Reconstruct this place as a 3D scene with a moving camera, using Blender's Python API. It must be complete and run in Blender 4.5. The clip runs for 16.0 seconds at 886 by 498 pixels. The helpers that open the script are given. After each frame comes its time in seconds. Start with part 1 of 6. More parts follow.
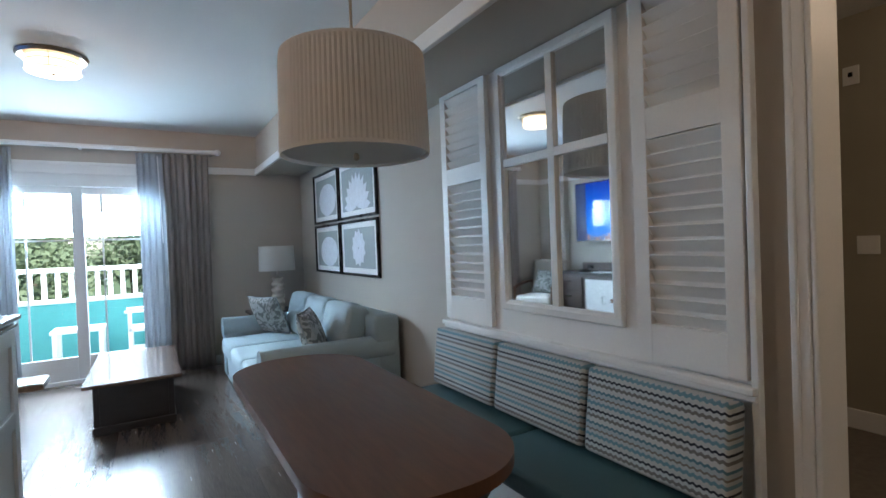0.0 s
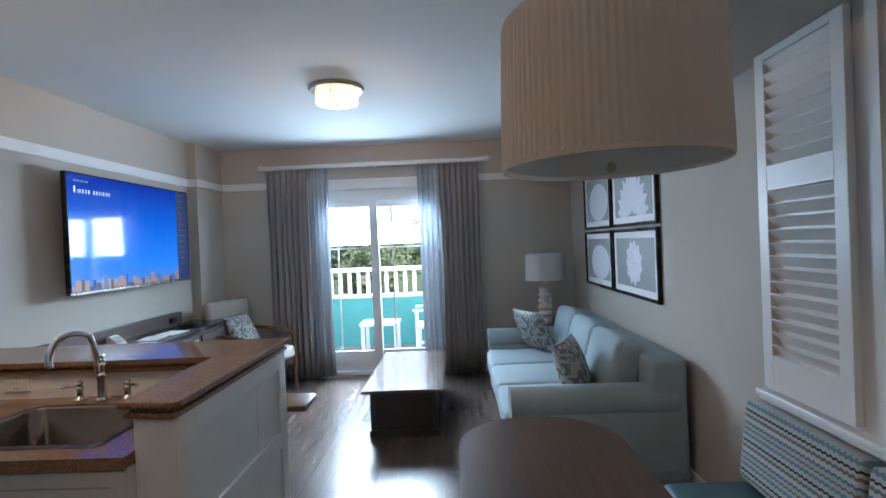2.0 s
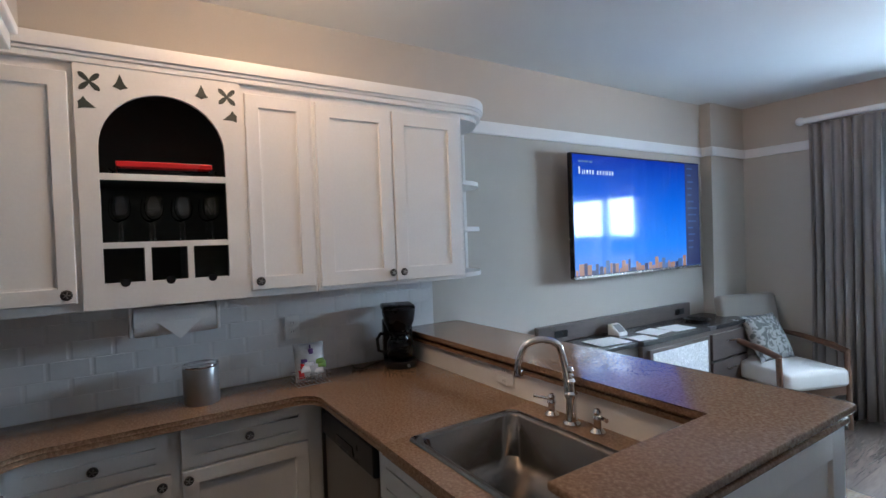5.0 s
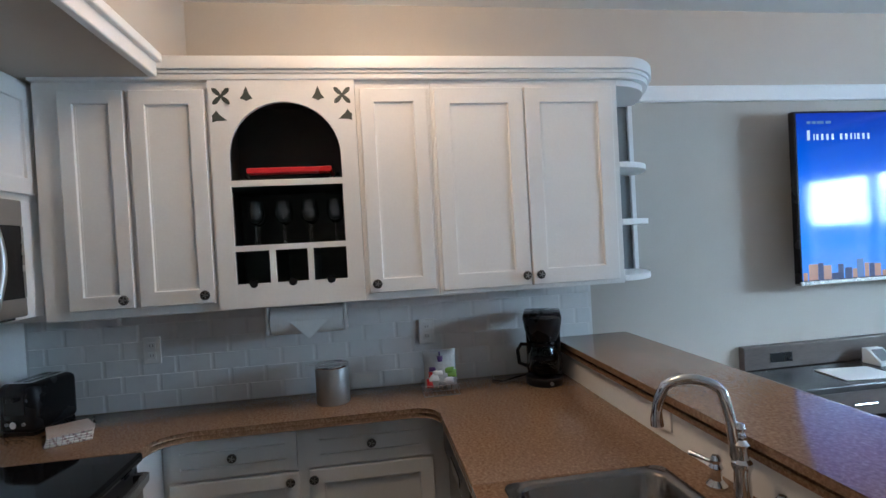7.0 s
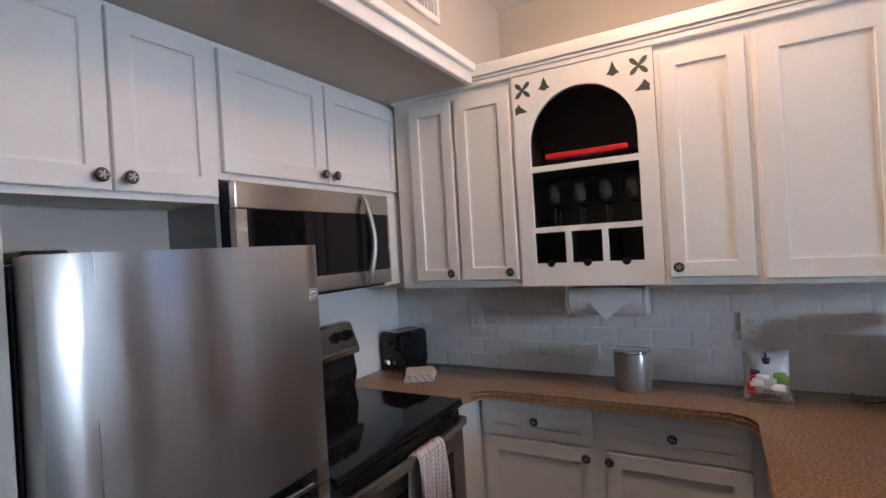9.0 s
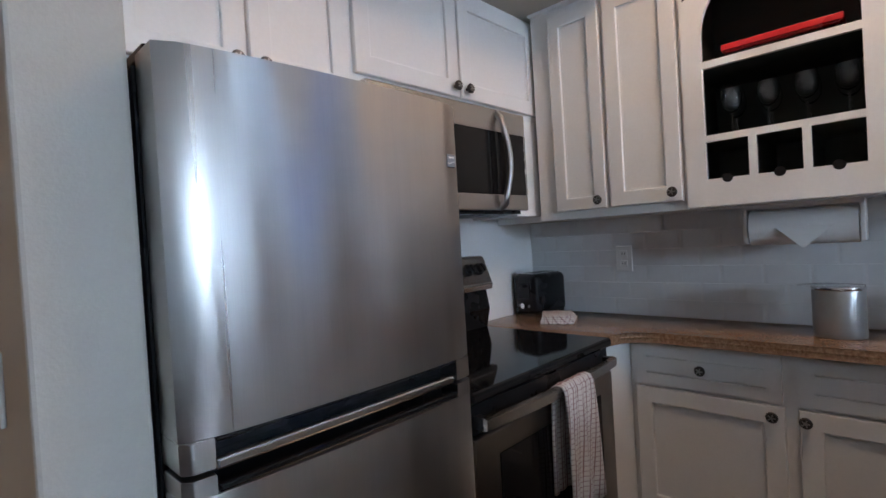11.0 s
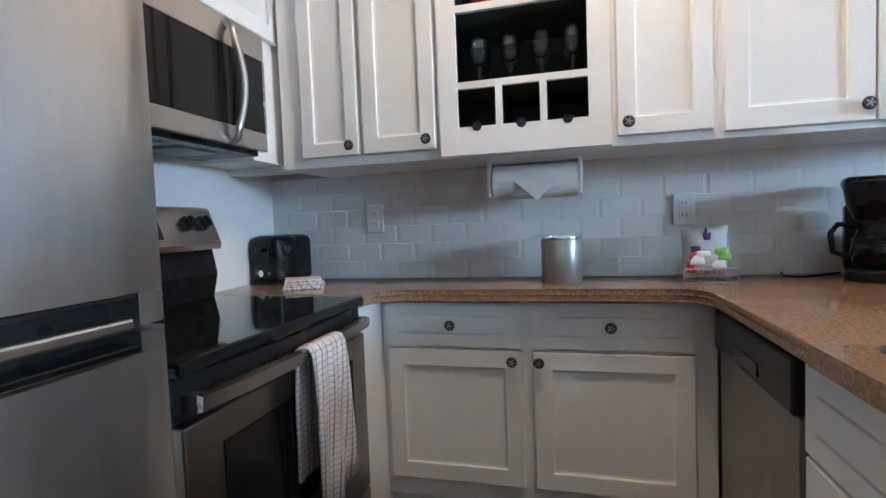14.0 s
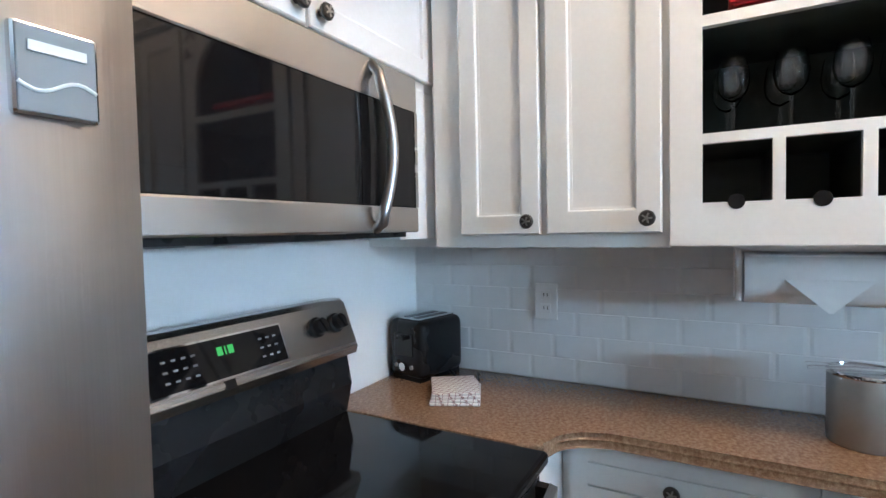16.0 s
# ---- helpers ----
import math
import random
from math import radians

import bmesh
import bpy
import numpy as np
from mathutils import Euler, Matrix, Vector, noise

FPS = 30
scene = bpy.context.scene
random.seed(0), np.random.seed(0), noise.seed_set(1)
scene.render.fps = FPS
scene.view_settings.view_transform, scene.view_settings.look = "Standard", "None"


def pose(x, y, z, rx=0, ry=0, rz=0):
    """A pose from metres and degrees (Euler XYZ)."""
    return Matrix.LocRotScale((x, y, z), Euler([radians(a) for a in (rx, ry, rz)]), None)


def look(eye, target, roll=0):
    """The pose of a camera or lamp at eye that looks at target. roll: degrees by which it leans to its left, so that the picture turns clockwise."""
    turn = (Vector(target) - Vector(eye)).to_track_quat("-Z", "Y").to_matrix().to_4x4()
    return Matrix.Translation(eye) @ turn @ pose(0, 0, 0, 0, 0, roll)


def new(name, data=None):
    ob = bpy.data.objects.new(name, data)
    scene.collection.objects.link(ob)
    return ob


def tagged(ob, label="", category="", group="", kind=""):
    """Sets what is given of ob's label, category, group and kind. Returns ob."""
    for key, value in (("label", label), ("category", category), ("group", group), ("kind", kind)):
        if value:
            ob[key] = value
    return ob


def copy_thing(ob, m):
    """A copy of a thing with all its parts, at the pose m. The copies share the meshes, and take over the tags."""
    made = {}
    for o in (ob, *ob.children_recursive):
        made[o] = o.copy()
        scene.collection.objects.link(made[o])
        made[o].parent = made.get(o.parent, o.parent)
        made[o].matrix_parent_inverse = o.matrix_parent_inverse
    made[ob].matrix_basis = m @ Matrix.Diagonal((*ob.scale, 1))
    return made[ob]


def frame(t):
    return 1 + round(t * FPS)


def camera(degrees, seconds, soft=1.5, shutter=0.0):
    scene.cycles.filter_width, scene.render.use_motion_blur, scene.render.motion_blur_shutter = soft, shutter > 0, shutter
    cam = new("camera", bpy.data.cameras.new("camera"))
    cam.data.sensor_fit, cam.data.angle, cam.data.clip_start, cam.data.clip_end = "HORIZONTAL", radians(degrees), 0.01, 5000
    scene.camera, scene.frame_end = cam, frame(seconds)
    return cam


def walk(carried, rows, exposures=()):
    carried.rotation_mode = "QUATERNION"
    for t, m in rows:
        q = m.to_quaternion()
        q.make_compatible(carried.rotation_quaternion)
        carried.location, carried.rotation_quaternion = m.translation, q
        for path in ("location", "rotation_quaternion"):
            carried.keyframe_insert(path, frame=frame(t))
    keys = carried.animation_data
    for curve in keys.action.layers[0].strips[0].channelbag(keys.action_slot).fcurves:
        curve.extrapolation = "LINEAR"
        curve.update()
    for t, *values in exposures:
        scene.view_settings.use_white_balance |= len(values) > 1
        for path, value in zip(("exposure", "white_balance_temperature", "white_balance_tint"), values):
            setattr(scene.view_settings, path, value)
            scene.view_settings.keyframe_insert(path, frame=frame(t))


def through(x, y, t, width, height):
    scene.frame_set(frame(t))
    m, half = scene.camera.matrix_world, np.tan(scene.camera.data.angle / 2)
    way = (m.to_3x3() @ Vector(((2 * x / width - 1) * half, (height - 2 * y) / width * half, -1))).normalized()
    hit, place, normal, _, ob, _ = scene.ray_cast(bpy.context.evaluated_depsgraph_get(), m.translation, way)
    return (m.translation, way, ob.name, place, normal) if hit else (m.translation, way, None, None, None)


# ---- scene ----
cam = camera(83.6, 16.0)
PATH = [
    (0, (-0.049, 1.69, 1.345), (0.967, 3.412, 1.316), -2.2),
    (0.5, (0.059, 1.855, 1.391), (0.826, 3.701, 1.369), -2.3),
    (1, (0.122, 2.024, 1.455), (0.665, 3.948, 1.428), -2.3),
    (1.5, (0.226, 2.156, 1.504), (0.518, 4.134, 1.477), -2.3),
    (2, (0.274, 2.262, 1.529), (0.221, 4.261, 1.505), -2.4),
    (2.5, (0.226, 2.359, 1.544), (-0.143, 4.324, 1.526), -2.4),
    (3, (0.167, 2.476, 1.528), (-0.444, 4.38, 1.518), -2.4),
    (3.5, (0.168, 2.589, 1.541), (-0.739, 4.371, 1.528), -2.5),
    (4, (0.073, 2.703, 1.536), (-1.177, 4.264, 1.525), -2.4),
    (4.2, (0.034, 2.75, 1.544), (-1.33, 4.213, 1.53), -2.3),
    (6.3, (-0.158, 3.43, 1.61), (-2.061, 4.044, 1.549), -2.7),
    (6.5, (-0.184, 3.431, 1.605), (-2.106, 3.983, 1.552), -2.9),
    (7, (-0.217, 3.5, 1.586), (-2.195, 3.796, 1.557), -3.1),
    (7.5, (-0.197, 3.562, 1.583), (-2.197, 3.551, 1.572), -3.2),
    (8, (-0.193, 3.592, 1.583), (-2.156, 3.212, 1.578), -3.1),
    (8.5, (-0.216, 3.609, 1.577), (-2.102, 2.945, 1.572), -3.0),
    (9, (-0.237, 3.67, 1.554), (-1.978, 2.686, 1.548), -3.4),
    (9.5, (-0.251, 3.667, 1.51), (-1.769, 2.364, 1.5), -3.7),
    (9.7, (-0.257, 3.669, 1.487), (-1.697, 2.281, 1.47), -3.7),
    (11.8, (-0.386, 3.426, 1.144), (-1.856, 2.071, 1.089), -3.1),
    (12, (-0.386, 3.426, 1.104), (-1.922, 2.146, 1.063), -3.5),
    (12.5, (-0.431, 3.439, 1.089), (-2.119, 2.368, 1.031), -3.4),
    (13, (-0.461, 3.465, 1.105), (-2.28, 2.638, 1.024), -3.0),
    (13.5, (-0.48, 3.428, 1.122), (-2.378, 2.807, 1.028), -2.5),
    (14, (-0.575, 3.36, 1.144), (-2.505, 2.845, 1.041), -2.2),
    (14.5, (-0.726, 3.261, 1.18), (-2.669, 2.798, 1.078), -2.1),
    (15, (-0.841, 3.163, 1.232), (-2.771, 2.647, 1.138), -1.9),
    (15.5, (-0.927, 3.066, 1.331), (-2.797, 2.362, 1.242), -1.9),
    (16, (-1.001, 3.019, 1.416), (-2.748, 2.05, 1.339), -1.2),
]
EXPOSURES = [(0.0, 1.15, 6100, 9), (2.0, 0.95, 6150, 12), (4.0, 0.8, 5950, 11), (6.5, 1.25, 6300, 16), (7.0, 1.08, 5800, 8), (7.5, 1.15, 5600, 5), (8.0, 1.22, 5800, 8), (9.0, 1.28, 6400, 20), (9.5, 1.34, 6400, 20), (12.0, 1.25, 6000, 13), (12.5, 1.38, 6100, 17), (13.0, 1.8, 5800, 12), (13.5, 1.95, 5700, 8), (14.5, 2.2, 5600, 6), (16.0, 2.3, 5700, 6)]
walk(cam, [(t, look(eye, target, roll)) for t, eye, target, roll in PATH], EXPOSURES)

# ---- light ----

world = bpy.data.worlds.new("world")
scene.world = world
world.use_nodes = True
_wn = world.node_tree.nodes
_sky = _wn.new("ShaderNodeTexSky")
_sky.sky_type, _sky.sun_disc = "NISHITA", False
_sky.sun_elevation, _sky.sun_rotation = radians(44), radians(144)
world.node_tree.links.new(_sky.outputs[0], _wn["Background"].inputs[0])
_wn["Background"].inputs[1].default_value = 0.15


def lamp(name, kind, power, colour, m, size=None, size_y=None, angle=None):
    data = bpy.data.lights.new(name, kind)
    data.energy, data.color = power, colour
    if kind == "AREA":
        data.shape, data.size, data.size_y = "RECTANGLE", size, size_y
    elif kind == "POINT":
        data.shadow_soft_size = size
    elif angle:
        data.angle = radians(angle)
    ob = new(name, data)
    ob.matrix_world = m
    return ob


lamp("sun", "SUN", 5.0, (1.0, 0.96, 0.90), look((0, 0, 0), (-0.45, 0.62, -0.75)), angle=0.5)
lamp("sky_daylight", "AREA", 800, (0.74, 0.88, 1.0), look((-0.64, 12.0, 3.9), (-0.6, 5.0, 0.6)), 7.0, 2.2)
lamp("door_daylight", "AREA", 42, (0.60, 0.81, 1.0), look((-0.66, 8.215, 1.77), (-0.9, 4.5, 0.6)), 1.36, 0.46)
lamp("living_bulb", "POINT", 11.0, (1.0, 0.56, 0.26), pose(-0.57, 5.95, 2.635), 0.03)
lamp("kitchen_bulb", "POINT", 2.9, (1.0, 0.53, 0.29), pose(-1.75, 3.55, 2.54), 0.05)
# two added fills for side room and entry hall, no fitting known there
lamp("side_room_fill", "POINT", 7, (1.0, 0.72, 0.48), pose(2.9, 1.5, 2.45), 0.08)
lamp("hall_fill", "POINT", 5.5, (1.0, 0.74, 0.52), pose(0.7, 0.9, 2.5), 0.08)


# ---- materials ----
def mat(name, colour, rough=0.5, metal=0.0, var=0.08, scale=6.0, fine=60.0, bump=0.05, stretch=(1, 1, 1), coat=0.0, rvar=0.08, island=0.0):
    m = bpy.data.materials.new(name)
    m.use_nodes = True
    n, k = m.node_tree.nodes, m.node_tree.links
    b = n["Principled BSDF"]
    b.inputs["Metallic"].default_value = metal
    b.inputs["Coat Weight"].default_value = coat
    tc, mp = n.new("ShaderNodeTexCoord"), n.new("ShaderNodeMapping")
    mp.inputs["Scale"].default_value = stretch
    k.new(tc.outputs["Object"], mp.inputs[0])
    big, small = n.new("ShaderNodeTexNoise"), n.new("ShaderNodeTexNoise")
    big.inputs["Scale"].default_value, small.inputs["Scale"].default_value = scale, fine
    big.inputs["Detail"].default_value, small.inputs["Detail"].default_value = 3, 4
    k.new(mp.outputs[0], big.inputs[0])
    k.new(mp.outputs[0], small.inputs[0])
    mix = n.new("ShaderNodeMath")
    mix.operation = "ADD"
    k.new(big.outputs[0], mix.inputs[0])
    k.new(small.outputs[0], mix.inputs[1])
    last = mix
    if island:
        oi, mu, ad = n.new("ShaderNodeObjectInfo"), n.new("ShaderNodeMath"), n.new("ShaderNodeMath")
        mu.operation, mu.inputs[1].default_value, ad.operation = "MULTIPLY_ADD", island, "ADD"
        mu.inputs[2].default_value = -island / 2
        k.new(oi.outputs["Random"], mu.inputs[0])
        k.new(mu.outputs[0], ad.inputs[0])
        k.new(mix.outputs[0], ad.inputs[1])
        last = ad
    rng = n.new("ShaderNodeMapRange")
    rng.inputs["From Min"].default_value, rng.inputs["From Max"].default_value = 0.6, 1.4
    k.new(last.outputs[0], rng.inputs[0])
    ramp = n.new("ShaderNodeMix")
    ramp.data_type = "RGBA"
    ramp.inputs[6].default_value = (*[c * (1 - var) for c in colour], 1)
    ramp.inputs[7].default_value = (*[min(1, c * (1 + var)) for c in colour], 1)
    k.new(rng.outputs[0], ramp.inputs[0])
    k.new(ramp.outputs[2], b.inputs["Base Color"])
    rr = n.new("ShaderNodeMapRange")
    rr.inputs["To Min"].default_value, rr.inputs["To Max"].default_value = max(0.02, rough - rvar), rough + rvar
    k.new(big.outputs[0], rr.inputs[0])
    k.new(rr.outputs[0], b.inputs["Roughness"])
    if bump:
        bp = n.new("ShaderNodeBump")
        bp.inputs["Strength"].default_value, bp.inputs["Distance"].default_value = bump, 0.004
        k.new(small.outputs[0], bp.inputs["Height"])
        k.new(bp.outputs[0], b.inputs["Normal"])
    return m


def speckle(name, stops, scale=90.0, rough=0.2, coat=0.3):
    """Granite: flecks picked from a ramp by two noises."""
    m = mat(name, stops[1][1], rough, bump=0.0, coat=coat)
    n, k = m.node_tree.nodes, m.node_tree.links
    tc, a, c, s, r = (n.new(x) for x in ("ShaderNodeTexCoord", "ShaderNodeTexNoise", "ShaderNodeTexVoronoi", "ShaderNodeMath", "ShaderNodeValToRGB"))
    a.inputs["Scale"].default_value, a.inputs["Detail"].default_value = scale * 0.35, 8
    c.inputs["Scale"].default_value = scale * 1.6
    s.operation, s.inputs[1].default_value = "MULTIPLY_ADD", 0.35
    k.new(tc.outputs["Object"], a.inputs[0])
    k.new(tc.outputs["Object"], c.inputs[0])
    k.new(c.outputs["Distance"], s.inputs[0])
    k.new(a.outputs[0], s.inputs[2])
    k.new(s.outputs[0], r.inputs[0])
    el = r.color_ramp.elements
    el[0].position, el[0].color = stops[0][0], (*stops[0][1], 1)
    el[1].position, el[1].color = stops[-1][0], (*stops[-1][1], 1)
    for p, col in stops[1:-1]:
        el.new(p).color = (*col, 1)
    k.new(r.outputs[0], n["Principled BSDF"].inputs["Base Color"])
    return m


def glass(name, colour=(1, 1, 1), rough=0.0, ior=1.45):
    m = bpy.data.materials.new(name)
    m.use_nodes = True
    b = m.node_tree.nodes["Principled BSDF"]
    b.inputs["Base Color"].default_value = (*colour, 1)
    b.inputs["Roughness"].default_value, b.inputs["IOR"].default_value = rough, ior
    b.inputs["Transmission Weight"].default_value = 1
    return m


def glow(name, colour, strength, base=(0.9, 0.88, 0.82)):
    m = mat(name, base, 0.4, var=0.02, bump=0)
    b = m.node_tree.nodes["Principled BSDF"]
    b.inputs["Emission Color"].default_value, b.inputs["Emission Strength"].default_value = (*colour, 1), strength
    return m


def cloth(name, colour, through=0.35, **kw):
    """A woven cloth that lets some light through."""
    m = mat(name, colour, 0.9, **kw)
    n, k = m.node_tree.nodes, m.node_tree.links
    t, x = n.new("ShaderNodeBsdfTranslucent"), n.new("ShaderNodeMixShader")
    t.inputs[0].default_value = (*colour, 1)
    x.inputs[0].default_value = through
    k.new(n["Principled BSDF"].outputs[0], x.inputs[1])
    k.new(t.outputs[0], x.inputs[2])
    k.new(x.outputs[0], n["Material Output"].inputs[0])
    return m


def banded(name, stops, period, wave, amp, along="Y", up="Z", rough=0.9, cross=""):
    """Bands across `up`, waved along `along`, picked from a stepped ramp."""
    m = mat(name, stops[0][1], rough, bump=0.2, fine=400)
    n, k = m.node_tree.nodes, m.node_tree.links
    tc, sp = n.new("ShaderNodeTexCoord"), n.new("ShaderNodeSeparateXYZ")
    k.new(tc.outputs["Object"], sp.inputs[0])

    def op(kind, a, bb, c=None):
        q = n.new("ShaderNodeMath")
        q.operation = kind
        for i, v in enumerate((a, bb, c)):
            if v is None:
                continue
            if isinstance(v, (int, float)):
                q.inputs[i].default_value = v
            else:
                k.new(v, q.inputs[i])
        return q.outputs[0]
    w = op("SINE", op("MULTIPLY", sp.outputs[along], 2 * math.pi / wave), 0)
    h = op("MULTIPLY_ADD", w, amp, sp.outputs[up])
    f = op("FRACT", op("DIVIDE", h, period), 0)
    r = n.new("ShaderNodeValToRGB")
    r.color_ramp.interpolation = "CONSTANT"
    el = r.color_ramp.elements
    el[0].color = (*stops[0][1], 1)
    el[1].position, el[1].color = stops[-1][0], (*stops[-1][1], 1)
    for p, col in stops[1:-1]:
        el.new(p).color = (*col, 1)
    k.new(f, r.inputs[0])
    last = r.outputs[0]
    if cross:
        line = op("GREATER_THAN", op("FRACT", op("DIVIDE", sp.outputs[cross], period), 0), 0.80)
        mx = n.new("ShaderNodeMix")
        mx.data_type = "RGBA"
        mx.inputs[7].default_value = (*stops[1][1], 1)
        k.new(line, mx.inputs[0])
        k.new(last, mx.inputs[6])
        last = mx.outputs[2]
    k.new(last, n["Principled BSDF"].inputs["Base Color"])
    return m


def blotch(name, a, bcol, scale=9.0, lo=0.47, hi=0.53, rough=0.9, stretch=(1, 1, 1), distort=2.0):
    """Two-colour print with soft leaf-like shapes."""
    m = mat(name, a, rough, bump=0.15, fine=350)
    n, k = m.node_tree.nodes, m.node_tree.links
    tc, mp, no, r = (n.new(x) for x in ("ShaderNodeTexCoord", "ShaderNodeMapping", "ShaderNodeTexNoise", "ShaderNodeValToRGB"))
    mp.inputs["Scale"].default_value = stretch
    no.inputs["Scale"].default_value, no.inputs["Distortion"].default_value = scale, distort
    k.new(tc.outputs["Object"], mp.inputs[0])
    k.new(mp.outputs[0], no.inputs[0])
    k.new(no.outputs[0], r.inputs[0])
    el = r.color_ramp.elements
    el[0].position, el[0].color, el[1].position, el[1].color = lo, (*a, 1), hi, (*bcol, 1)
    k.new(r.outputs[0], n["Principled BSDF"].inputs["Base Color"])
    return m


PAINT = mat("wall_paint", (0.50, 0.46, 0.405), 0.75, var=0.04, scale=2.5, fine=220, bump=0.12)
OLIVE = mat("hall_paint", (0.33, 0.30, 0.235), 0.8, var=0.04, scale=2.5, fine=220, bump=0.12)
CEIL = mat("ceiling_paint", (0.68, 0.69, 0.68), 0.9, var=0.03, scale=2, fine=180, bump=0.15)
WHITE = mat("white_satin_paint", (0.80, 0.79, 0.77), 0.38, var=0.03, scale=3, fine=90, bump=0.03)
TRIM = mat("white_trim_paint", (0.80, 0.80, 0.79), 0.4, var=0.03, scale=3, fine=90, bump=0.03)
TILE = mat("white_tile", (0.74, 0.75, 0.75), 0.16, var=0.03, scale=5, fine=30, bump=0.02, island=0.08)
GROUT = mat("grout", (0.73, 0.73, 0.72), 0.9, var=0.05, bump=0.2)
GRANITE = speckle("brown_granite", [(0.34, (0.075, 0.036, 0.020)), (0.48, (0.185, 0.102, 0.058)), (0.66, (0.235, 0.138, 0.080)), (0.90, (0.34, 0.225, 0.14))], 300, 0.18, 0.1)
PLANK = mat("floor_plank_wood", (0.095, 0.072, 0.060), 0.25, var=0.30, scale=3, fine=24, bump=0.05, stretch=(7, 0.45, 1), island=0.45, rvar=0.06)
GAPM = mat("plank_joint", (0.03, 0.025, 0.022), 0.8, bump=0)
CARPET = mat("hall_carpet", (0.16, 0.14, 0.12), 0.95, var=0.3, scale=25, fine=300, bump=0.6)
TABLE = mat("table_walnut", (0.088, 0.042, 0.021), 0.42, var=0.34, scale=2.0, fine=9, bump=0.03, stretch=(7, 0.7, 1))
TABLE.node_tree.nodes["Principled BSDF"].inputs["Specular IOR Level"].default_value = 0.3
DARKWOOD = mat("dark_espresso_wood", (0.028, 0.022, 0.020), 0.35, var=0.3, scale=4, fine=40, bump=0.04, stretch=(1, 1, 6))
TRUNKTOP = mat("trunk_top_wood", (0.10, 0.065, 0.05), 0.22, var=0.25, scale=3, fine=30, bump=0.03, stretch=(8, 1, 1), coat=0.2)
DESKWOOD = mat("grey_brown_wood", (0.10, 0.075, 0.065), 0.42, var=0.3, scale=3, fine=26, bump=0.05, stretch=(8, 1, 8))
DESKTOP = mat("dark_laminate_top", (0.045, 0.042, 0.042), 0.25, var=0.15, scale=5, fine=120, bump=0.02)
STEEL = mat("brushed_steel", (0.46, 0.44, 0.42), 0.30, 1.0, var=0.05, scale=3, fine=55, bump=0.05, stretch=(14, 14, 0.25), rvar=0.07)
STEELH = mat("brushed_steel_level", (0.50, 0.48, 0.46), 0.26, 1.0, var=0.05, scale=3, fine=55, bump=0.04, stretch=(0.25, 14, 14), rvar=0.06)
# stainless with the shade on the lower fronts put into its colour
SHADEDST = mat("shaded_stainless", (0.25, 0.23, 0.21), 0.28, 1.0, var=0.03, scale=2, fine=30, bump=0.0, rvar=0.02)
SINKST = mat("sink_steel", (0.24, 0.21, 0.185), 0.24, 1.0, var=0.06, scale=6, fine=160, bump=0.03)
CHROME = mat("chrome", (0.72, 0.72, 0.73), 0.06, 1.0, var=0.02, bump=0, rvar=0.02)
BRASS = mat("brushed_nickel", (0.55, 0.47, 0.36), 0.3, 1.0, var=0.03, bump=0.02)
PEWTER = mat("dark_pewter", (0.10, 0.095, 0.09), 0.35, 0.9, var=0.3, scale=40, fine=200, bump=0.1)
BLACK = mat("black_plastic", (0.010, 0.010, 0.011), 0.28, var=0.2, bump=0.02)
BLACKGL = mat("black_glass", (0.006, 0.006, 0.007), 0.05, var=0.1, bump=0, rvar=0.02)
GRANITE.node_tree.nodes["Principled BSDF"].inputs["Specular IOR Level"].default_value = 0.38
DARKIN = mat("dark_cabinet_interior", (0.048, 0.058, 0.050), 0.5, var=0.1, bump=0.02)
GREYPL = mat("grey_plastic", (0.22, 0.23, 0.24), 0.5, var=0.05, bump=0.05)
CANM = mat("canister_grey", (0.34, 0.34, 0.33), 0.35, 0.6, var=0.05, bump=0.03)
PLATE = mat("switch_plate", (0.78, 0.78, 0.76), 0.35, var=0.02, bump=0)
PAPER = mat("white_paper", (0.85, 0.85, 0.84), 0.8, var=0.03, scale=20, bump=0.05)
RED = mat("red_plastic", (0.55, 0.02, 0.025), 0.3, var=0.08, bump=0.02)
SOFA = mat("pale_blue_upholstery", (0.34, 0.42, 0.45), 0.92, var=0.07, scale=5, fine=500, bump=0.35)
TEAL = mat("teal_vinyl", (0.045, 0.105, 0.12), 0.45, var=0.12, scale=5, fine=200, bump=0.1)
CHAIRF = mat("beige_upholstery", (0.36, 0.33, 0.29), 0.92, var=0.08, scale=6, fine=450, bump=0.3)
CREAM = mat("cream_seat_cloth", (0.66, 0.64, 0.60), 0.92, var=0.05, scale=6, fine=450, bump=0.3)
CHAIRW = mat("chair_wood", (0.16, 0.08, 0.045), 0.4, var=0.25, scale=4, fine=40, bump=0.04, stretch=(1, 1, 6))
SHADE = cloth("pleated_shade_cloth", (0.78, 0.735, 0.69), 0.42, var=0.04, scale=5, fine=300, bump=0.1)
LSHADE = cloth("lamp_shade_cloth", (0.78, 0.76, 0.72), 0.35, var=0.03, bump=0.08, fine=300)
CERAM = mat("cream_ceramic", (0.62, 0.57, 0.50), 0.45, var=0.12, scale=14, fine=90, bump=0.1)
CURT = cloth("grey_curtain_cloth", (0.33, 0.30, 0.28), 0.10, var=0.1, scale=4, fine=350, bump=0.3)
SHEER = cloth("pale_sheer_cloth", (0.50, 0.53, 0.56), 0.40, var=0.06, scale=5, fine=400, bump=0.2)
LEAFY = blotch("leaf_print_cloth", (0.42, 0.42, 0.40), (0.16, 0.17, 0.16), 13, 0.46, 0.55)
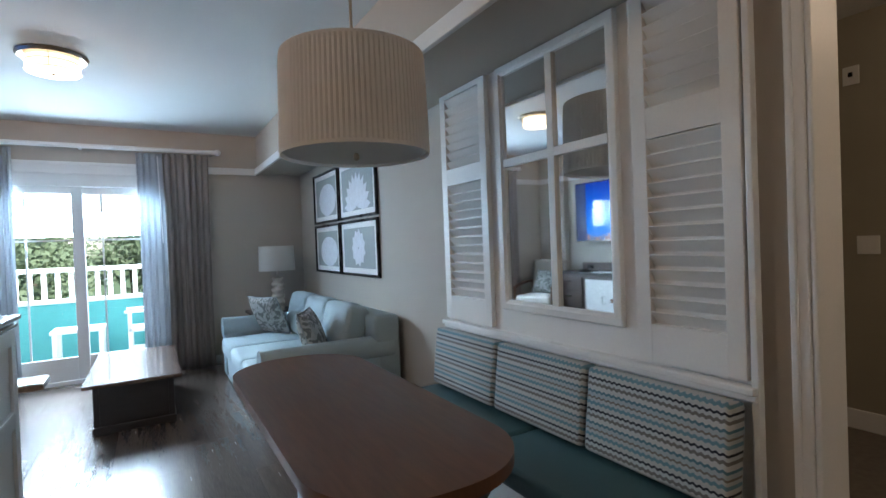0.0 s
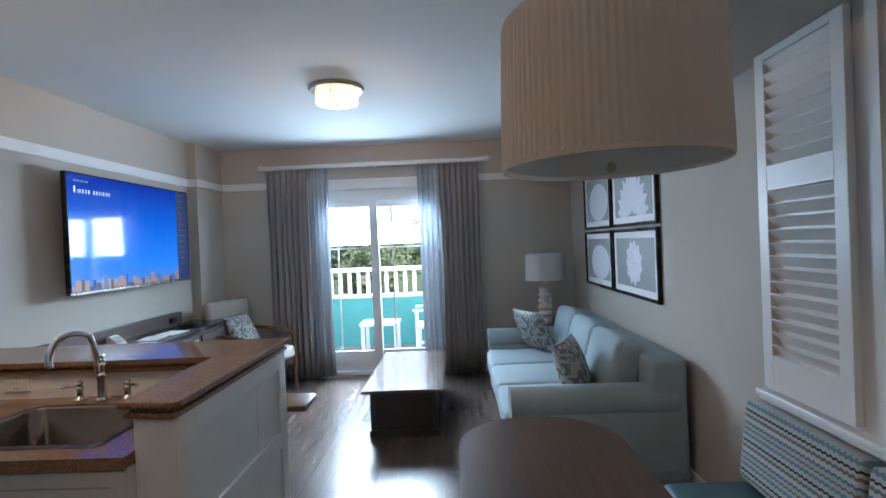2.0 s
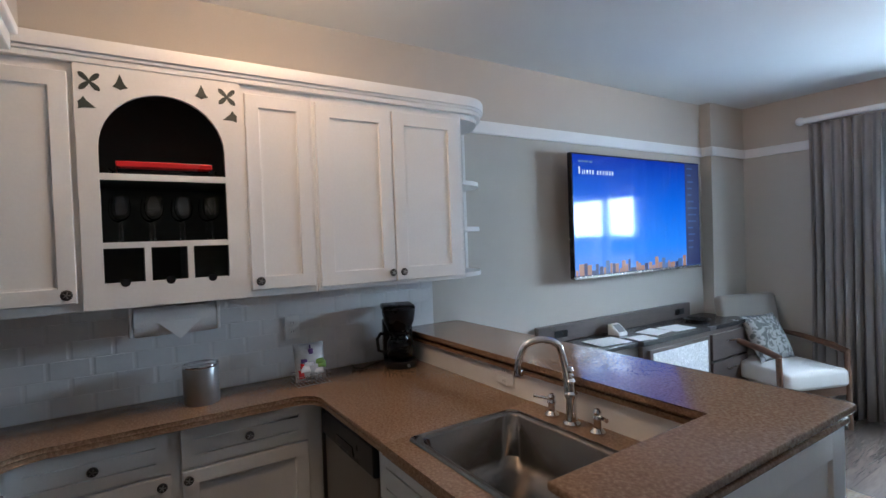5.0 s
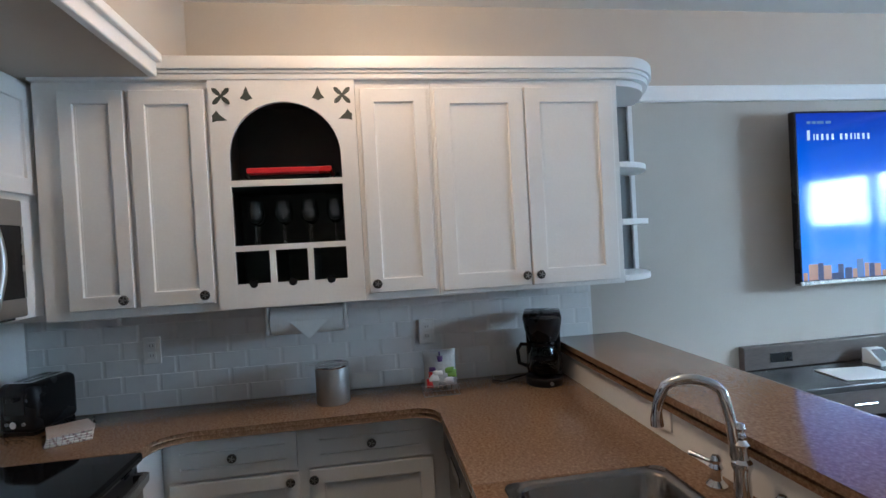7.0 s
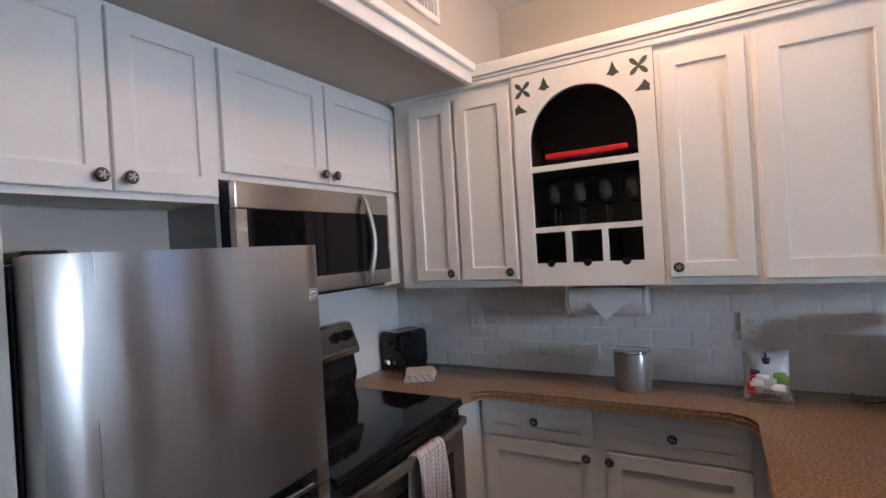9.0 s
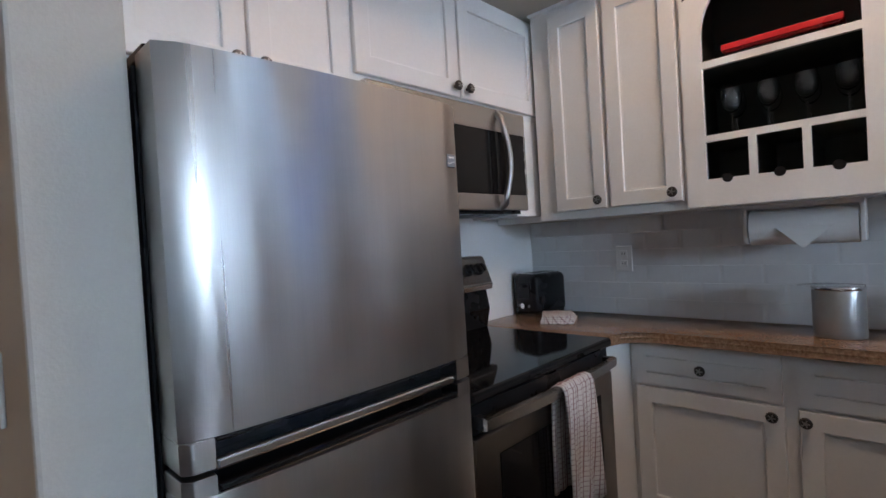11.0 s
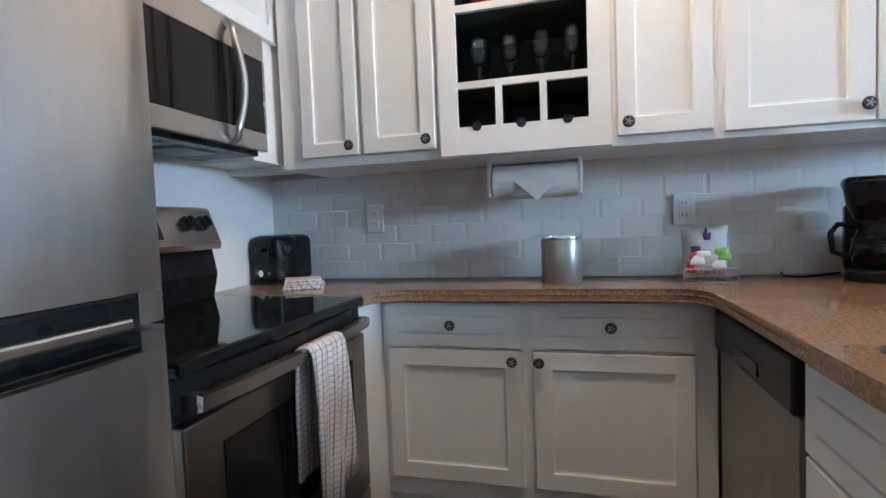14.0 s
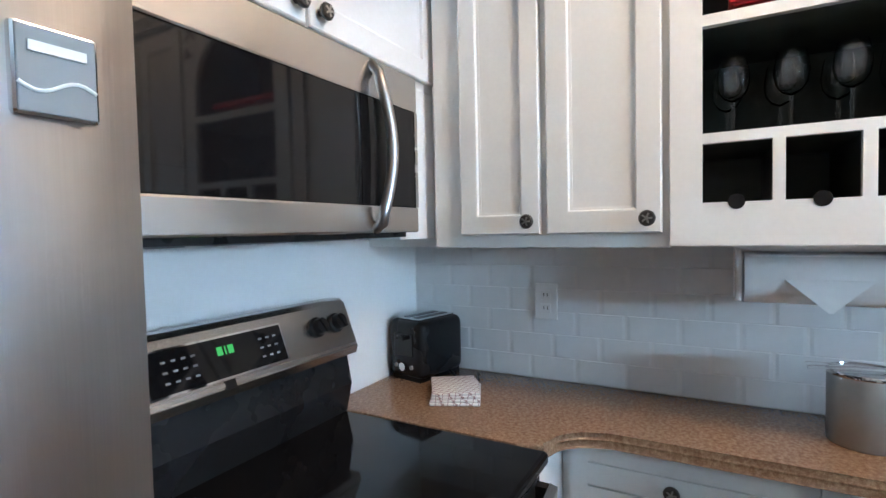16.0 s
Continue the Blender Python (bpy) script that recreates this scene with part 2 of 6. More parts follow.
ARTBG = mat("print_grey", (0.30, 0.33, 0.34), 0.5, var=0.08, scale=8, bump=0)
ARTFG = mat("print_white", (0.70, 0.72, 0.77), 0.5, var=0.12, scale=14, bump=0)
MIRROR = mat("mirror_silver", (0.86, 0.88, 0.88), 0.03, 1.0, var=0.0, bump=0, rvar=0.01)
for _m in (BLACKGL, BLACK):
    _m.node_tree.nodes["Principled BSDF"].inputs["Specular IOR Level"].default_value = 0.28
PANE = glass("window_glass", (1, 1, 1), 0.0, 1.05)
WINEGL = glass("clear_glass", (1, 1, 1), 0.0, 1.45)
COFFEEGL = glass("smoked_glass", (0.25, 0.24, 0.22), 0.02, 1.4)
LAMPGL = glow("lit_lamp_glass", (1.0, 0.76, 0.50), 1.3)
LAMPGL2 = glow("lit_bowl_glass", (1.0, 0.76, 0.52), 2.4)
MOSAIC = mat("white_mosaic_panel", (0.72, 0.73, 0.73), 0.25, var=0.25, scale=45, fine=90, bump=0.5)
STRIPES = banded("wavy_stripe_cloth", [(0, (0.42, 0.44, 0.44)), (0.10, (0.015, 0.022, 0.03)), (0.17, (0.42, 0.43, 0.42)), (0.30, (0.13, 0.24, 0.29)), (0.40, (0.40, 0.42, 0.42)), (0.50, (0.17, 0.15, 0.13)), (0.56, (0.34, 0.38, 0.40)), (0.68, (0.08, 0.17, 0.21)), (0.76, (0.46, 0.46, 0.44)), (0.90, (0.15, 0.14, 0.13))], 0.125, 0.024, 0.0028)
TOWELC = banded("checked_towel", [(0, (0.72, 0.69, 0.67)), (0.78, (0.33, 0.22, 0.22)), (0.9, (0.72, 0.69, 0.67))], 0.016, 0.2, 0.0, cross="X")
TOWELF = banded("checked_folded_towel", [(0, (0.74, 0.71, 0.69)), (0.78, (0.36, 0.25, 0.25)), (0.9, (0.74, 0.71, 0.69))], 0.016, 0.2, 0.0, along="Z", up="Y", cross="X")
BALC = mat("teal_siding", (0.10, 0.42, 0.40), 0.6, var=0.08, bump=0.05)
BALW = mat("white_outdoor_paint", (0.80, 0.82, 0.82), 0.5, var=0.04, bump=0.03)
BALF = mat("balcony_concrete", (0.40, 0.40, 0.39), 0.8, var=0.15, bump=0.2)
LEAF = mat("foliage", (0.11, 0.15, 0.08), 0.7, var=0.4, scale=3, fine=20, bump=0.2)
BARK = mat("bark", (0.10, 0.075, 0.055), 0.9, var=0.3, bump=0.4)
GRASS = mat("lawn", (0.07, 0.11, 0.04), 0.9, var=0.3, scale=0.8, fine=12, bump=0.3)
GREEN = mat("leaf_green_print", (0.16, 0.32, 0.05), 0.5, bump=0)
PURPLE = mat("purple_print", (0.08, 0.03, 0.16), 0.5, bump=0)
BAG = mat("clear_bag_film", (0.50, 0.52, 0.53), 0.2, var=0.1, scale=30, bump=0.3)
LED = glow("green_digits", (0.15, 1.0, 0.2), 0.10, (0.01, 0.01, 0.012))
FACE = mat("hotel_facade", (0.72, 0.74, 0.74), 0.8, var=0.05, bump=0.05)
FACEW = mat("facade_window_dark", (0.10, 0.14, 0.17), 0.15, var=0.1, bump=0)


def screen_mat():
    m = mat("lit_tv_screen", (0.004, 0.004, 0.006), 0.08, bump=0, rvar=0.02)
    n, k = m.node_tree.nodes, m.node_tree.links
    tc, sp, mr, r = (n.new(x) for x in ("ShaderNodeTexCoord", "ShaderNodeSeparateXYZ", "ShaderNodeMapRange", "ShaderNodeValToRGB"))
    k.new(tc.outputs["Object"], sp.inputs[0])
    mr.inputs["From Min"].default_value, mr.inputs["From Max"].default_value = 1.29, 2.14
    k.new(sp.outputs["Z"], mr.inputs[0])
    k.new(mr.outputs[0], r.inputs[0])
    el = r.color_ramp.elements
    el[0].position, el[0].color = 0.0, (0.07, 0.22, 0.60, 1)
    el[1].position, el[1].color = 1.0, (0.002, 0.025, 0.30, 1)
    el.new(0.22).color = (0.02, 0.20, 0.80, 1)
    el.new(0.6).color = (0.004, 0.11, 0.62, 1)
    b = n["Principled BSDF"]
    k.new(r.outputs[0], b.inputs["Emission Color"])
    b.inputs["Emission Strength"].default_value = 0.62
    return m


SCREEN = screen_mat()
SCRTXT = glow("screen_white_marks", (0.7, 0.85, 1.0), 0.35, (0.01, 0.01, 0.012))
SCRDIM = glow("screen_dim_marks", (0.10, 0.25, 0.6), 0.25, (0.01, 0.01, 0.012))
SCRORG = glow("screen_warm_marks", (0.75, 0.38, 0.22), 0.22, (0.01, 0.01, 0.012))


# ---- building helpers ----
def box(bm, x0, x1, y0, y1, z0, z1, bevel=0.0, seg=2):
    m = Matrix.LocRotScale(((x0 + x1) / 2, (y0 + y1) / 2, (z0 + z1) / 2), None, (abs(x1 - x0), abs(y1 - y0), abs(z1 - z0)))
    vs = bmesh.ops.create_cube(bm, size=1, matrix=m)["verts"]
    if bevel:
        es = list({e for v in vs for e in v.link_edges})
        bmesh.ops.bevel(bm, geom=es, offset=bevel, segments=seg, profile=0.5, affect="EDGES")
    return bm


def rod(bm, a, b, r, r2=None, seg=14):
    a, b = Vector(a), Vector(b)
    d = b - a
    m = Matrix.Translation((a + b) / 2) @ d.to_track_quat("Z", "Y").to_matrix().to_4x4()
    bmesh.ops.create_cone(bm, cap_ends=True, segments=seg, radius1=r, radius2=r if r2 is None else r2, depth=d.length, matrix=m)
    return bm


def lathe(bm, prof, at, seg=24, m=None):
    """Turn (radius, height) pairs round an upright axis; m places it, else it stands at `at`."""
    m = m or Matrix.Translation(at)
    rings = []
    for r, h in prof:
        rings.append([bm.verts.new(m @ Vector((r * math.cos(2 * math.pi * i / seg), r * math.sin(2 * math.pi * i / seg), h))) for i in range(seg)])
    for p, q in zip(rings, rings[1:]):
        for i in range(seg):
            j = (i + 1) % seg
            bm.faces.new((p[i], p[j], q[j], q[i]))
    for ring, (r, h) in ((rings[0], prof[0]), (rings[-1], prof[-1])):
        if r > 1e-5:
            bm.faces.new(ring)
    return bm


def prism(bm, pts, z0, z1, to=None, bevel=0.0):
    """An outline of (u, v) raised from z0 to z1; to maps each point."""
    to = to or (lambda u, v, w: (u, v, w))
    a = [bm.verts.new(to(u, v, z0)) for u, v in pts]
    b = [bm.verts.new(to(u, v, z1)) for u, v in pts]
    n = len(pts)
    fs = [bm.faces.new(a), bm.faces.new(b)]
    for i in range(n):
        bm.faces.new((a[i], a[(i + 1) % n], b[(i + 1) % n], b[i]))
    if bevel:
        bmesh.ops.bevel(bm, geom=[e for f in fs for e in f.edges], offset=bevel, segments=3, profile=0.5, affect="EDGES")
    return bm


def tube(bm, pts, r, seg=10):
    """A round tube along points."""
    pts = [Vector(p) for p in pts]
    rings = []
    for i, p in enumerate(pts):
        d = (pts[min(i + 1, len(pts) - 1)] - pts[max(i - 1, 0)]).normalized()
        q = d.to_track_quat("Z", "Y").to_matrix()
        rr = r[i] if isinstance(r, (list, tuple)) else r
        rings.append([bm.verts.new(p + q @ Vector((rr * math.cos(2 * math.pi * k / seg), rr * math.sin(2 * math.pi * k / seg), 0))) for k in range(seg)])
    for a, b in zip(rings, rings[1:]):
        best = min(range(seg), key=lambda s: sum((a[k].co - b[(k + s) % seg].co).length for k in range(0, seg, 3)))
        for k in range(seg):
            bm.faces.new((a[k], a[(k + 1) % seg], b[(k + 1 + best) % seg], b[(k + best) % seg]))
    bm.faces.new(rings[0])
    bm.faces.new(rings[-1])
    return bm


def pillow(bm, w, h, t, m, n=12, sag=0.0, power=0.5):
    """A stuffed cushion: two domed sheets that meet in a seam."""
    grid = {}
    for s in (1, -1):
        for i in range(n + 1):
            for j in range(n + 1):
                u, v = 2 * i / n - 1, 2 * j / n - 1
                edge = i in (0, n) or j in (0, n)
                if s < 0 and edge:
                    grid[s, i, j] = grid[1, i, j]
                    continue
                d = max(0.0, (1 - u * u) * (1 - v * v)) ** power
                grid[s, i, j] = bm.verts.new(m @ Vector((u * w / 2 * (1 - 0.05 * (1 - v * v)), v * h / 2 * (1 - 0.05 * (1 - u * u)), s * t / 2 * d - sag * (1 - v) * 0.5)))
        for i in range(n):
            for j in range(n):
                f = (grid[s, i, j], grid[s, i + 1, j], grid[s, i + 1, j + 1], grid[s, i, j + 1])
                bm.faces.new(f if s > 0 else f[::-1])
    return bm


def part(name, bm, material, parent, label="", smooth=None):
    """Links a bmesh as one mesh under a thing or a part."""
    bmesh.ops.recalc_face_normals(bm, faces=bm.faces)
    me = bpy.data.meshes.new(name)
    bm.to_mesh(me)
    bm.free()
    me.materials.append(material)
    if smooth is not None:
        me.shade_smooth()
        me.set_sharp_from_angle(angle=radians(smooth))
    ob = new(name, me)
    if parent is not None:
        ob.parent = parent
        p = parent
        while p.parent:
            p = p.parent
        ob.matrix_parent_inverse = Matrix.Translation(p.location).inverted() if parent is p else Matrix.Identity(4)
    if label:
        ob["label"] = label
    return ob


def thing(name, label, category, base, group="", kind=""):
    ob = new(name)
    ob.location = base
    ob.empty_display_size = 0.05
    return tagged(ob, label, category, group, kind)


def solid(name, bm, material, label, category, kind="", group="", smooth=None):
    return tagged(part(name, bm, material, None, smooth=smooth), label, category, group, kind)


B = bmesh.new
TO = {"W": lambda d: (lambda u, v, w: (d + w, u, v)), "S": lambda d: (lambda u, v, w: (u, d + w, v)),
      "P": lambda d: (lambda u, v, w: (u, d - w, v)), "E": lambda d: (lambda u, v, w: (d - w, u, v))}


def fbox(bm, face, d, u0, u1, v0, v1, w0, w1, bevel=0.0):
    """A box on a wall's face: along it, up it and out of it."""
    a, b = TO[face](d)(u0, v0, w0), TO[face](d)(u1, v1, w1)
    return box(bm, *sorted((a[0], b[0])), *sorted((a[1], b[1])), *sorted((a[2], b[2])), bevel)


def ring(bm, face, d, u0, u1, v0, v1, steps):
    """A mitred frame on a wall's face: each step is (inset, out), joined in turn and closed."""
    to = TO[face](d)
    loops = [[bm.verts.new(to(u, v, w)) for u, v in ((u0 + i, v0 + i), (u1 - i, v0 + i), (u1 - i, v1 - i), (u0 + i, v1 - i))] for i, w in steps]
    for a, b in zip(loops, loops[1:] + loops[:1]):
        for k in range(4):
            bm.faces.new((a[k], a[(k + 1) % 4], b[(k + 1) % 4], b[k]))
    return bm


OUT = {"W": (1, 0, 0), "S": (0, 1, 0), "P": (0, -1, 0), "E": (-1, 0, 0)}


def facing(face, at):
    return Matrix.Translation(at) @ Vector(OUT[face]).to_track_quat("Z", "Y").to_matrix().to_4x4()


# ---- large structure ----
XW, XE, YN, YS, ZC = -2.588, 1.640, 8.10, 2.02, 2.72
SOFF = 2.262
wall_w = solid("wall_west", box(B(), XW - 0.15, XW, YS - 0.15, YN + 0.15, 0, ZC), PAINT, "greige painted plaster wall behind kitchen and television", "wall", "structure")
DX0, DX1, DZ = -1.44, 0.16, 2.20
bm = B()
box(bm, XW, DX0, YN, YN + 0.15, 0, ZC)
box(bm, DX1, XE + 0.15, YN, YN + 0.15, 0, ZC)
box(bm, DX0, DX1, YN, YN + 0.15, DZ, ZC)
solid("wall_north", bm, PAINT, "greige painted wall round the balcony door", "wall", "structure")
solid("wall_pilaster", box(B(), XW, XW + 0.10, 7.53, YN, 0, ZC), PAINT, "boxed-out painted wall corner", "wall", "structure")
bm = B()
box(bm, XE, XE + 0.15, 2.395, YN, 0, ZC)
box(bm, XE, XE + 0.15, 0.2, 1.30, 0, ZC)
box(bm, XE, XE + 0.15, 1.30, 2.395, 2.10, ZC)
solid("wall_east", bm, PAINT, "greige painted wall behind sofa and booth", "wall", "structure")
solid("wall_south", box(B(), XW, -0.548, YS - 0.12, YS, 0, ZC), WHITE, "white painted wall behind the range", "wall", "structure")
solid("wall_partition", box(B(), -0.548, -0.425, 1.90, 2.77, 0, ZC, 0.006), PAINT, "painted partition wall beside the refrigerator", "wall", "structure")
solid("wall_hall_end", box(B(), -1.75, -1.60, 0.2, 1.90, 0, ZC), PAINT, "plain wall closing the entry hall", "wall", "structure")
# added thin panel: the alcove's shade is put in as darker paint
solid("alcove_shade", box(B(), -1.253, -0.549, YS, YS + 0.004, 0.9, 1.734), PAINT, "thin greige panel for the shade above the refrigerator", "wall", "structure")
solid("wall_entry", box(B(), -1.75, 4.2, 0.05, 0.2, 0, ZC), PAINT, "plain wall closing the entry", "wall", "structure")
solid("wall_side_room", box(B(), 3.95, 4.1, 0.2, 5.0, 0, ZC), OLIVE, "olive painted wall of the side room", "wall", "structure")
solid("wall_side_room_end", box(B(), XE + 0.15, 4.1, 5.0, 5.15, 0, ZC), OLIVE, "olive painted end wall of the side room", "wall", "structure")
solid("ceiling", box(B(), XW - 0.15, 4.1, 0.05, YN + 0.15, ZC, ZC + 0.12), CEIL, "flat matte white painted ceiling", "ceiling", "structure")
solid("soffit_east", box(B(), 1.115, XE, 2.2, YN, SOFF, ZC), PAINT, "painted dropped soffit above sofa and booth", "soffit", "structure")
solid("soffit_south", box(B(), XW, -0.548, YS, 2.742, SOFF, ZC), PAINT, "painted dropped soffit above the refrigerator", "soffit", "structure")
floor = solid("floor", box(B(), XW - 0.15, XE + 0.15, 0.05, YN + 0.15, -0.15, -0.004), GAPM, "dark grey-brown wood plank floor", "floor", "structure")
solid("floor_side_room", box(B(), XE + 0.15, 4.1, 0.05, 5.15, -0.15, 0), CARPET, "brown patterned carpet of the side room", "floor", "structure")


def strip(name, boxes, material, label, bevel=0.006):
    bm = B()
    for b in boxes:
        box(bm, *b, bevel)
    return solid(name, bm, material, label, "trim", "structure")


R0, R1 = 2.243, 2.325
strip("picture_rail", [(XW, XW + 0.025, 4.62, 7.53, R0, R1), (XW + 0.10, XW + 0.125, 7.505, YN, R0, R1), (XW, XW + 0.125, 7.505, 7.53, R0 + 0.001, R1 - 0.001),
                       (XW + 0.125, -1.60, YN - 0.025, YN, R0, R1), (0.30, 1.115, YN - 0.025, YN, R0, R1)], TRIM, "white painted picture rail on the walls")
strip("soffit_rail", [(1.085, 1.115, 2.2, YN - 0.025, R0, R1)], TRIM, "white painted rail along the soffit edge")
strip("soffit_crown", [(XW + 0.42, -0.549, 2.742, 2.772, R0, R1), (XW + 0.42, -0.549, 2.742, 2.792, R1 - 0.03, R1 + 0.004)], TRIM, "white crown moulding along the kitchen soffit")
strip("baseboard", [(XE - 0.016, XE, 4.46, YN, 0, 0.11), (XE - 0.026, XE, 4.46, YN, 0, 0.03), (XW + 0.10, DX0 - 0.1, YN - 0.016, YN, 0, 0.11), (DX1 + 0.1, XE, YN - 0.016, YN, 0, 0.11),
                    (3.93, 3.95, 0.2, 5.0, 0, 0.13), (-0.425, -0.409, 1.90, 2.77, 0, 0.13), (-1.60, 1.64, 0.2, 0.216, 0, 0.13)], TRIM, "white painted baseboard along the walls")
strip("door_casing", [(XE - 0.03, XE, 2.396, 2.450, 0, 2.2), (XE - 0.04, XE, 2.425, 2.447, 0, 2.2), (XE - 0.025, XE + 0.152, 2.378, 2.395, 0, 2.10), (XE - 0.03, XE, 1.25, 2.45, 2.101, 2.2)], TRIM, "cream painted casing of the side doorway")
strip("corner_trim", [(XE - 0.07, XE - 0.035, 2.525, 2.548, 0, SOFF)], TRIM, "white corner moulding at the booth end", 0.004)


def wall_plate(at, face, w, h, name, label, cat, kinds):
    t = thing(name, label, cat, at)
    u = at[1] if face in "WE" else at[0]
    d = at[0] if face in "WE" else at[1]
    part("plate", fbox(B(), face, d, u - w / 2, u + w / 2, at[2] - h / 2, at[2] + h / 2, 0, 0.008, 0.003), PLATE, t)
    if kinds == "outlet":
        for dz in (0.022, -0.022):
            part("socket", fbox(B(), face, d, u - 0.017, u + 0.017, at[2] + dz - 0.015, at[2] + dz + 0.015, 0.008, 0.011, 0.002), PLATE, t)
            bm = B()
            for du in (-0.006, 0.006):
                fbox(bm, face, d, u + du - 0.0012, u + du + 0.0012, at[2] + dz - 0.004, at[2] + dz + 0.006, 0.010, 0.0116)
            part("slot", bm, BLACK, t)
    elif kinds == "switch":
        n = max(1, round(w / 0.05) - 0)
        for i in range(n):
            c = u - w / 2 + (i + 0.5) * w / n
            part("rocker", fbox(B(), face, d, c - 0.016, c + 0.016, at[2] - 0.033, at[2] + 0.033, 0.008, 0.013, 0.003), PLATE, t)
    else:
        part("sensor", fbox(B(), face, d, u - 0.012, u + 0.012, at[2] - 0.01, at[2] + 0.02, 0.008, 0.02, 0.003), BLACK, t)
    return t


XT = XW + 0.008
wall_plate((XT, 2.528, 1.175), "W", 0.075, 0.118, "wall_outlet", "white double wall outlet on the tiles", "outlet", "outlet")
wall_plate((XT, 3.752, 1.163), "W", 0.075, 0.118, "wall_outlet", "white double wall outlet on the tiles", "outlet", "outlet")
wall_plate((-1.70, 4.41, 0.985), "P", 0.115, 0.075, "wall_outlet", "white wall outlet below the bar ledge", "outlet", "outlet")
wall_plate((3.95, 3.05, 1.22), "E", 0.12, 0.12, "light_switch", "white double rocker switch on olive wall", "switch", "switch")
wall_plate((3.95, 3.12, 2.33), "E", 0.09, 0.12, "wall_sensor", "small white sensor plate on olive wall", "sensor", "sensor")
wall_plate((-0.425, 2.45, 1.12), "W", 0.075, 0.118, "light_switch", "white rocker switch on the partition", "switch", "switch")


# vent grille in the soffit
def vent_grille():
    t = thing("ceiling_vent", "white louvred air vent in the soffit face", "vent", (-1.68, 2.742, 2.52))
    bm = B()
    for a in ((-1.94, -1.42, 2.42, 2.445), (-1.94, -1.42, 2.595, 2.62), (-1.94, -1.915, 2.445, 2.595), (-1.445, -1.42, 2.445, 2.595)):
        fbox(bm, "S", 2.742, a[0], a[1], a[2], a[3], 0, 0.014, 0.003)
    part("frame", bm, TRIM, t)
    part("backing", fbox(B(), "S", 2.742, -1.915, -1.445, 2.445, 2.595, 0, 0.003), GREYPL, t)
    for i in range(20):
        x = -1.905 + i * 0.0237
        part("slat", fbox(B(), "S", 2.742, x, x + 0.006, 2.446, 2.594, 0.003, 0.011), TRIM, t)


vent_grille()


# ---- kitchen cabinets ----
def knob(parent, face, d, u, v, w):
    at = TO[face](d)(u, v, w)
    m = facing(face, at)
    k = part("knob", lathe(B(), [(0.006, 0), (0.006, 0.012), (0.017, 0.016), (0.0185, 0.022), (0.015, 0.027), (0.0, 0.028)], None, 18, m), PEWTER, parent, "dark pewter round knob", smooth=40)
    bm = B()
    for i in range(5):
        a = 2 * math.pi * i / 5
        box_m = m @ Matrix.Rotation(a, 4, "Z") @ Matrix.Translation((0.006, 0, 0.0275))
        bmesh.ops.create_cube(bm, size=1, matrix=box_m @ Matrix.Diagonal((0.012, 0.004, 0.003, 1)))
    part("star", bm, STEEL, k)


def shaker(parent, face, d, u0, u1, v0, v1, rail=0.055, name="door", at=None, thick=0.019):
    """A framed door with a sunk panel and a bead round it."""
    bm = ring(B(), face, d, u0, u1, v0, v1, [(0, 0.001), (0, thick - 0.003), (0.003, thick), (rail - 0.002, thick), (rail, thick - 0.001), (rail + 0.002, thick - 0.009), (rail + 0.009, thick - 0.0098), (rail + 0.009, 0.001)])
    ob = part(name, bm, WHITE, parent)
    part("panel", fbox(B(), face, d, u0 + rail + 0.0085, u1 - rail - 0.0085, v0 + rail + 0.0085, v1 - rail - 0.0085, 0.001, thick - 0.0105), WHITE, ob)
    if at:
        knob(ob, face, d, at[0], at[1], thick)
    return ob


def drawer(parent, face, d, u0, u1, v0, v1, pull=True):
    """A drawer front with three grooves."""
    g0, g1, q = v0 + 0.048, v1 - 0.05, 0.0036
    prof = [(v0, 0.001), (v0, 0.017), (v0 + 0.002, 0.019), (g0 - q, 0.019), (g0 - q, 0.010), (g0 + q, 0.010), (g0 + q, 0.019),
            (g1 - q, 0.019), (g1 - q, 0.010), (g1 + q, 0.010), (g1 + q, 0.019), (v1 - 0.002, 0.019), (v1, 0.017), (v1, 0.001)]
    to = TO[face](d)
    bm = B()
    rows = [[bm.verts.new(to(u, v, w)) for v, w in prof] for u in (u0 + 0.045, u1 - 0.045)]
    for k in range(len(prof)):
        bm.faces.new((rows[0][k], rows[1][k], rows[1][(k + 1) % len(prof)], rows[0][(k + 1) % len(prof)]))
    for r in rows:
        bm.faces.new(r)
    ob = part("drawer", bm, WHITE, parent)
    for a, b in ((u0, u0 + 0.045), (u1 - 0.045, u1)):
        part("stile", fbox(B(), face, d, a, b, v0, v1, 0.001, 0.019), WHITE, ob)
    if pull:
        knob(ob, face, d, (u0 + u1) / 2, (v0 + v1) / 2, 0.019)
    return ob


UF = -2.240  # wall-cabinet boxes end here; doors stand 19 mm proud
UB, UT = 1.365, 2.25


def carcass(t, u0, u1, v0=UB, v1=UT):
    part("body", box(B(), XW + 0.002, UF, u0, u1, v0, v1, 0.002), WHITE, t)


